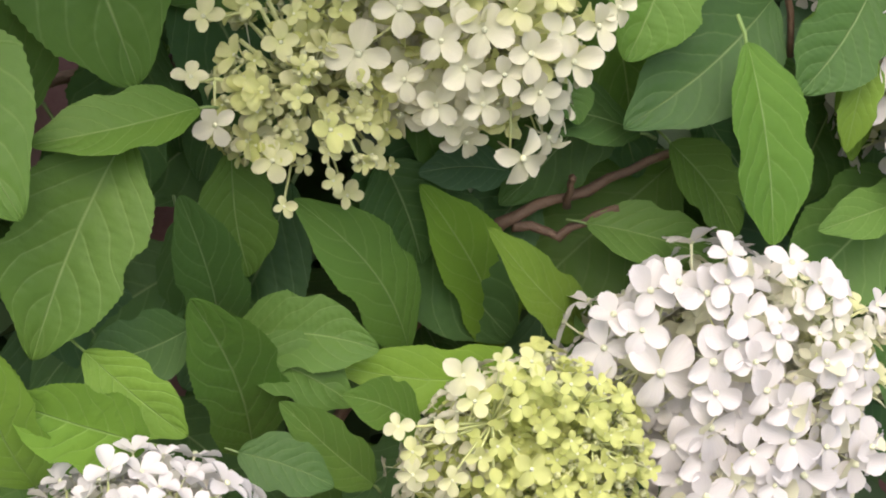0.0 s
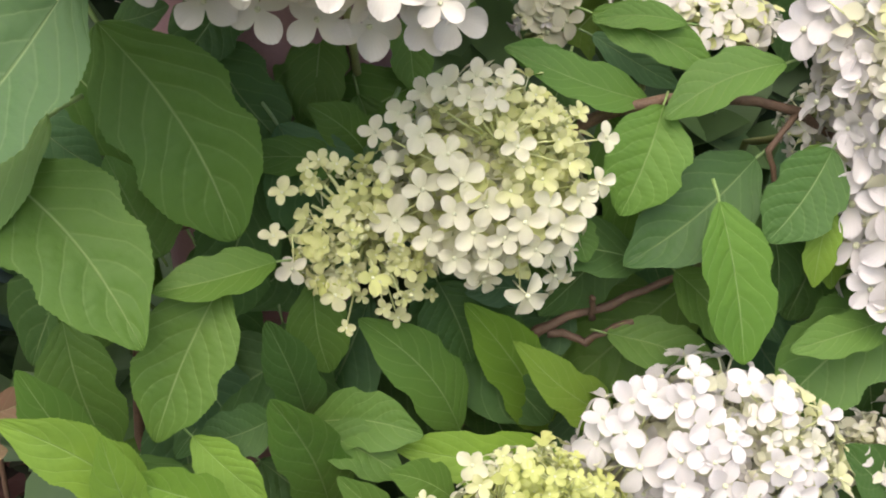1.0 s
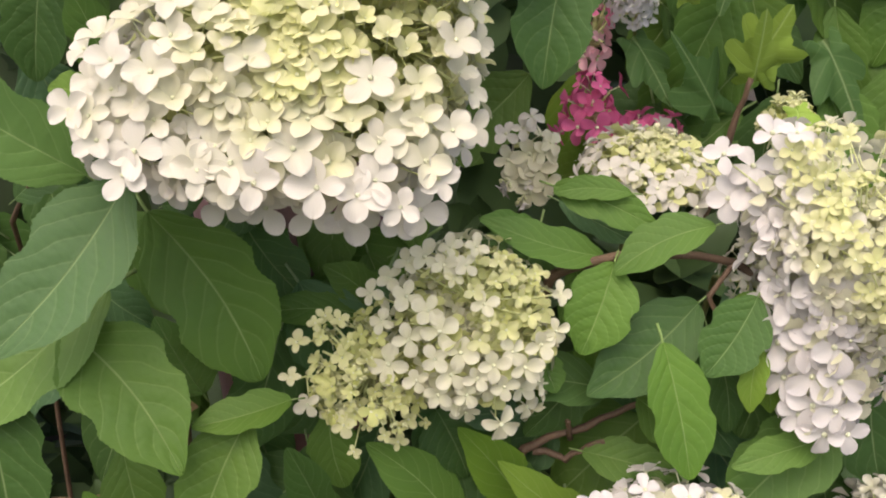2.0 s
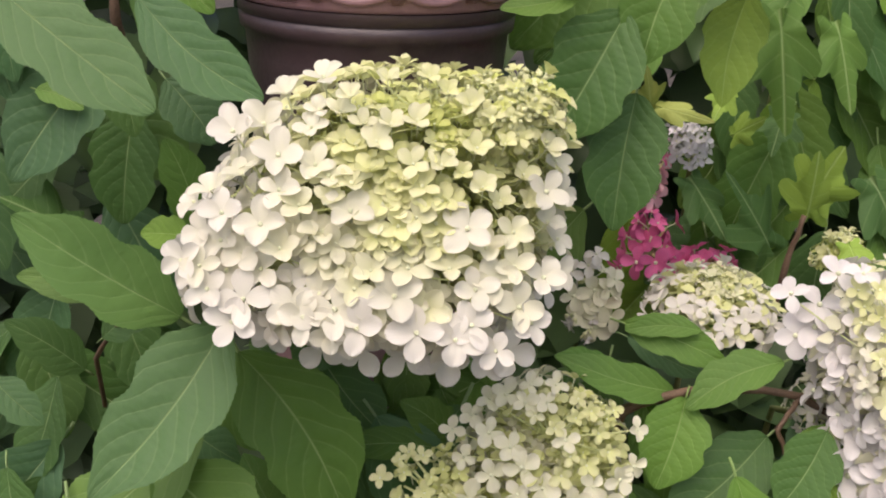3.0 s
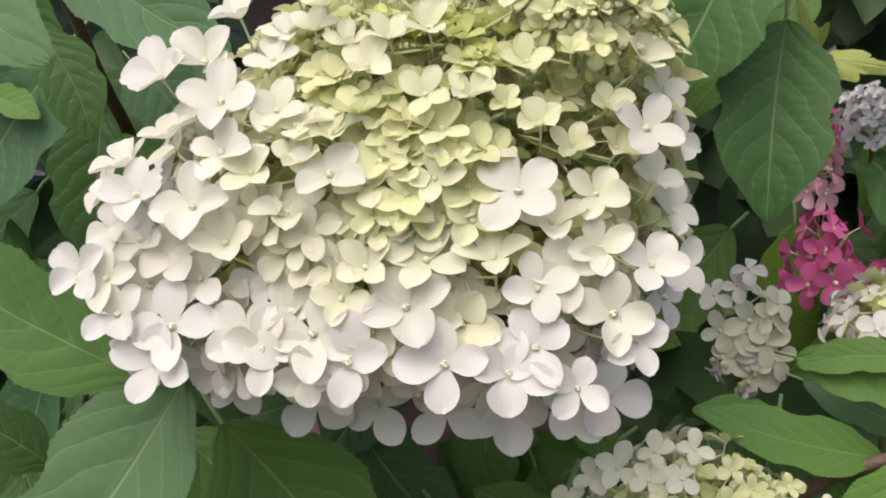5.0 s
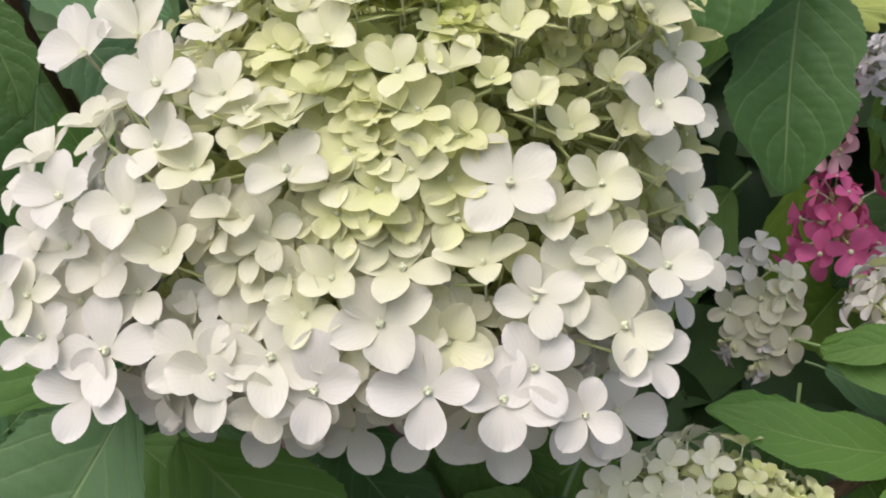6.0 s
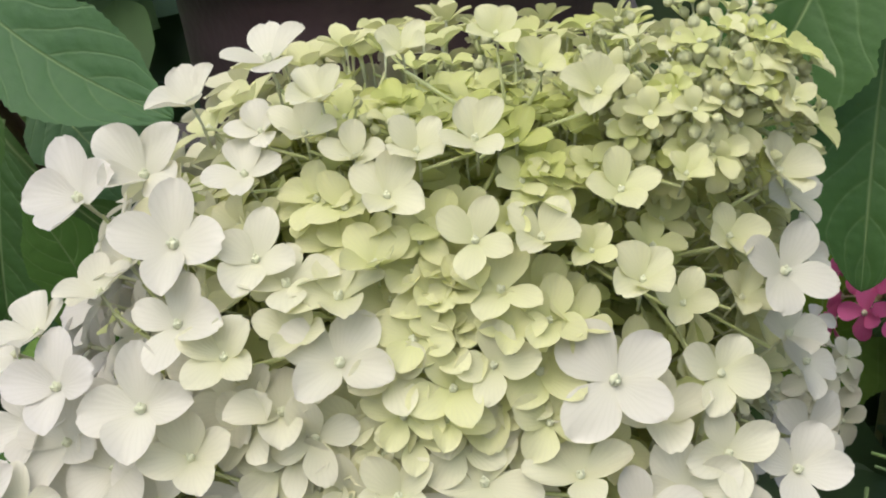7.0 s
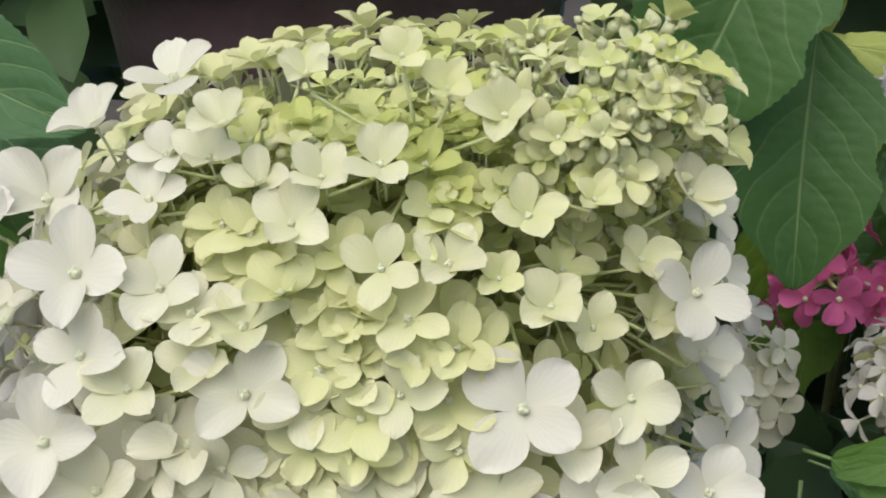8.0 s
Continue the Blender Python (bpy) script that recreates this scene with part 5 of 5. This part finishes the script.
leaf((0.058, 0.060, 1.102), (0.081, 0.050, 1.083), 0.017, "mid", 0)
leaf((-0.161, 0.110, 1.004), (-0.171, 0.100, 0.938), 0.042, "dark", 0)
leaf((-0.138, 0.090, 1.026), (-0.110, 0.080, 0.994), 0.033, "blue", 0)
leaf((-0.171, 0.080, 1.041), (-0.151, 0.070, 0.998), 0.027, "dark", 0)
leaf((-0.186, 0.070, 0.862), (-0.220, 0.050, 0.898), 0.027, "dark", 0)
leaf((-0.130, 0.040, 1.097), (-0.101, 0.030, 1.072), 0.024, "mid", 0)
leaf((-0.218, 0.120, 1.012), (-0.190, 0.110, 1.005), 0.016, "mid", 0)
leaf((-0.172, 0.060, 0.886), (-0.144, 0.060, 0.908), 0.025, "dark", 0)
leaf((-0.228, 0.040, 0.869), (-0.199, 0.030, 0.847), 0.022, "blue", 0)
leaf((0.107, 0.030, 0.779), (0.071, 0.020, 0.783), 0.020, "blue", 0)
leaf((0.136, 0.000, 0.697), (0.135, 0.010, 0.731), 0.018, "mid", 0)
leaf((0.226, 0.010, 0.870), (0.202, 0.000, 0.830), 0.027, "mid", 0)
leaf((0.224, 0.010, 0.836), (0.233, 0.000, 0.802), 0.019, "bright", 0)
leaf((0.049, -0.050, 0.695), (0.016, -0.060, 0.734), 0.019, "mid", 0)
leaf((0.065, -0.040, 0.711), (0.037, -0.050, 0.732), 0.021, "mid", 10)
leaf((-0.001, -0.070, 0.725), (0.028, -0.080, 0.719), 0.019, "dark", 0)
leaf((0.260, -0.010, 0.795), (0.209, -0.030, 0.789), 0.021, "mid", 0)
leaf((0.302, -0.020, 0.689), (0.246, -0.030, 0.737), 0.037, "dark", 0)
leaf((-0.119, 0.080, 0.921), (-0.124, 0.070, 0.985), 0.027, "blue", 0)
leaf((0.200, 0.030, 0.837), (0.217, 0.010, 0.782), 0.028, "dark", 0)
leaf((0.109, 0.030, 0.885), (0.075, 0.020, 0.900), 0.017, "mid", 0)
leaf((-0.035, 0.075, 0.909), (-0.064, 0.050, 0.872), 0.034, "dark", 0)
leaf((0.001, 0.085, 0.889), (-0.011, 0.060, 0.846), 0.032, "mid", 0)
leaf((-0.061, 0.085, 0.879), (-0.023, 0.075, 0.861), 0.028, "dark", 0)
leaf((-0.087, 0.030, 0.897), (-0.065, 0.020, 0.909), 0.018, "dark", 0)
leaf((-0.188, 0.030, 0.662), (-0.147, 0.020, 0.684), 0.027, "rust", 0)
leaf((-0.152, 0.030, 0.698), (-0.113, 0.020, 0.727), 0.019, "rust", 10)
leaf((-0.176, 0.040, 0.701), (-0.149, 0.030, 0.716), 0.010, "rust", 0)
leaf((-0.086, 0.030, 0.776), (-0.074, 0.020, 0.785), 0.009, "rust", 0)
leaf((0.152, 0.030, 0.912), (0.112, 0.030, 0.912), 0.014, "mid", 0)
# leaves end

# ---- leaves under the outer ones, shade put into their dark and blue tones ----
under_rng = random.Random(41)
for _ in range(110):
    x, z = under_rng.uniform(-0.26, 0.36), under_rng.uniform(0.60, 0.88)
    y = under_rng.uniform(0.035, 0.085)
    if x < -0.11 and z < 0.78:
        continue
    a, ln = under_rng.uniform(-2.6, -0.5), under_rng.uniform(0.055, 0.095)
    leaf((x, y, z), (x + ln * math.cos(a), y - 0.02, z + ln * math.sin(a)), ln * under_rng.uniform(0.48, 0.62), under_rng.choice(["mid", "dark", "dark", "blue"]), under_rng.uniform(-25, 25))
for _ in range(46):
    x, z = under_rng.uniform(0.10, 0.42), under_rng.uniform(0.86, 1.14)
    y = under_rng.uniform(0.195, 0.27)
    a, ln = under_rng.uniform(-2.6, -0.5), under_rng.uniform(0.06, 0.10)
    leaf((x, y, z), (x + ln * math.cos(a), y - 0.02, z + ln * math.sin(a)), ln * under_rng.uniform(0.48, 0.62), under_rng.choice(["mid", "mid", "dark", "bright"]), under_rng.uniform(-25, 25))
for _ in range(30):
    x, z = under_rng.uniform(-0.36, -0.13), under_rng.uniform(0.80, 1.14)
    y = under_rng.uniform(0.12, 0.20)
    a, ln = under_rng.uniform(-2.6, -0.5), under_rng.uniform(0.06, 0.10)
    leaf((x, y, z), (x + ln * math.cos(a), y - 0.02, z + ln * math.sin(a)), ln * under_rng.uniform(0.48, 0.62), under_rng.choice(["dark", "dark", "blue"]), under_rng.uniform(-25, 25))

# ---- leaves of the shrub behind ----
# lobed leaves begin
lobed_leaf((0.243, 0.160, 0.929), (0.240, 0.140, 0.983), 0.051, "lime", 0)
lobed_leaf((0.236, 0.180, 0.899), (0.194, 0.160, 0.966), 0.060, "dark", 0)
lobed_leaf((0.167, 0.180, 0.963), (0.198, 0.160, 0.920), 0.045, "dark", 0)
lobed_leaf((0.206, 0.150, 1.078), (0.216, 0.130, 0.995), 0.062, "mid", 0)
lobed_leaf((0.141, 0.160, 0.997), (0.132, 0.140, 1.032), 0.027, "yellow", 0)
lobed_leaf((0.136, 0.155, 1.007), (0.173, 0.135, 1.003), 0.024, "yellow", 0)
lobed_leaf((0.187, 0.160, 1.019), (0.174, 0.140, 1.002), 0.027, "lime", 0)
lobed_leaf((-0.200, 0.130, 0.922), (-0.239, 0.110, 0.952), 0.057, "dark", 0)
lobed_leaf((0.246, 0.170, 1.067), (0.261, 0.150, 1.006), 0.050, "mid", 0)
lobed_leaf((0.241, 0.160, 0.942), (0.253, 0.140, 0.987), 0.056, "lime", 0)
lobed_leaf((0.290, 0.200, 0.963), (0.324, 0.180, 0.903), 0.064, "dark", 0)
lobed_leaf((0.195, 0.190, 0.979), (0.212, 0.170, 0.998), 0.031, "lime", 0)
lobed_leaf((0.234, 0.200, 1.000), (0.222, 0.180, 0.972), 0.041, "dark", 0)
lobed_leaf((0.266, 0.150, 0.929), (0.273, 0.130, 0.908), 0.030, "lime", 0)
# lobed leaves end


# ---- foliage that nobody could count ----
def leaf_mass(name, spots, size, mat, label, rng, rows=7):
    pieces = []
    for p in spots:
        ln = size * rng.uniform(0.6, 1.25)
        v, f, _ = leaf_mesh(ln, ln * rng.uniform(0.45, 0.65), rng, rows, 4, False)
        d = Vector((rng.uniform(-1, 1), rng.uniform(-1.0, 0.2), rng.uniform(-1.2, 0.4)))
        m, _ = leaf_frame(p, Vector(p) + d, rng.uniform(-40, 40), (rng.uniform(-0.5, 0.5), -0.6, 0.8))
        pieces.append(([m @ Vector(q) for q in v], f))
    return tagged(new(name, mesh_of(name, *join(pieces), [mat])), label, "foliage", kind="stuff")


mass_rng = random.Random(77)


def scatter(n, x, y, z, keep=lambda p: True):
    out = []
    while len(out) < n:
        p = (mass_rng.uniform(*x), mass_rng.uniform(*y), mass_rng.uniform(*z))
        if keep(p):
            out.append(p)
    return out


clear_of_pot = lambda p: (p[0] - POT.x) ** 2 + (p[1] - POT.y) ** 2 > 0.17**2
leaf_mass("hydrangea_undergrowth", scatter(900, (-0.13, 0.55), (0.15, 0.26), (0.46, 0.84)), 0.075, DEEP, "leaves deep inside the shrub, coloured dark for shade", mass_rng)
leaf_mass("hedge_foliage", scatter(2700, (-0.9, 1.1), (0.36, 0.62), (0.42, 1.35)), 0.085, DEEP, "dense foliage behind the flowers, coloured dark for shade", mass_rng)
leaf_mass("side_foliage", scatter(360, (-0.60, -0.16), (0.24, 0.34), (0.50, 1.25), clear_of_pot), 0.075, DEEP, "leaves beside the planter, coloured dark for shade", mass_rng)
leaf_mass("far_side_foliage", scatter(620, (0.10, 0.70), (0.31, 0.40), (0.50, 1.30), clear_of_pot), 0.075, DEEP, "leaves behind the pink flowers, coloured dark for shade", mass_rng)


def rosettes(n):
    """Small fleshy ground cover: whorls of short leaves on the soil."""
    pieces = []
    for _ in range(n):
        c = Vector((mass_rng.uniform(-0.75, -0.10), mass_rng.uniform(0.05, 0.33), 0.40))
        top = mass_rng.uniform(0.03, 0.12)
        pieces.append(tube([c, c + Vector((mass_rng.uniform(-0.02, 0.02), mass_rng.uniform(-0.02, 0.02), top))], [0.003, 0.002], 5))
        for k in range(12):
            v, f, _ = leaf_mesh(mass_rng.uniform(0.015, 0.03), 0.010, mass_rng, 5, 2, False)
            a = k * 2.4
            p = c + Vector((0, 0, top * (0.4 + 0.05 * k)))
            m, _ = leaf_frame(p, p + Vector((math.cos(a), math.sin(a), 0.5)), 0, (0, 0, 1))
            pieces.append(([m @ Vector(q) for q in v], f))
    return tagged(new("ground_cover", mesh_of("ground_cover", *join(pieces), [SUCCULENT])), "low dark fleshy ground cover plants on soil", "ground cover", kind="stuff")


rosettes(150)


def mulch(n):
    pieces = []
    for _ in range(n):
        c = Vector((mass_rng.uniform(-0.9, 0.6), mass_rng.uniform(-0.2, 0.5), 0.412))
        a, ln, w = mass_rng.uniform(0, 3.1), mass_rng.uniform(0.02, 0.06), mass_rng.uniform(0.006, 0.014)
        x, y = Vector((math.cos(a), math.sin(a), mass_rng.uniform(-0.2, 0.2))) * ln, Vector((-math.sin(a), math.cos(a), 0)) * w
        h = Vector((0, 0, mass_rng.uniform(0.003, 0.007)))
        v = [c - x - y, c + x - y * 0.7, c + x * 0.9 + y, c - x * 0.8 + y * 0.8]
        v += [p + h for p in v]
        pieces.append((v, [(3, 2, 1, 0), (4, 5, 6, 7), (0, 1, 5, 4), (1, 2, 6, 5), (2, 3, 7, 6), (3, 0, 4, 7)]))
    return tagged(new("mulch", mesh_of("mulch", *join(pieces), [MULCH], smooth=False)), "reddish brown bark mulch chips on the soil", "mulch", kind="stuff")


mulch(900)
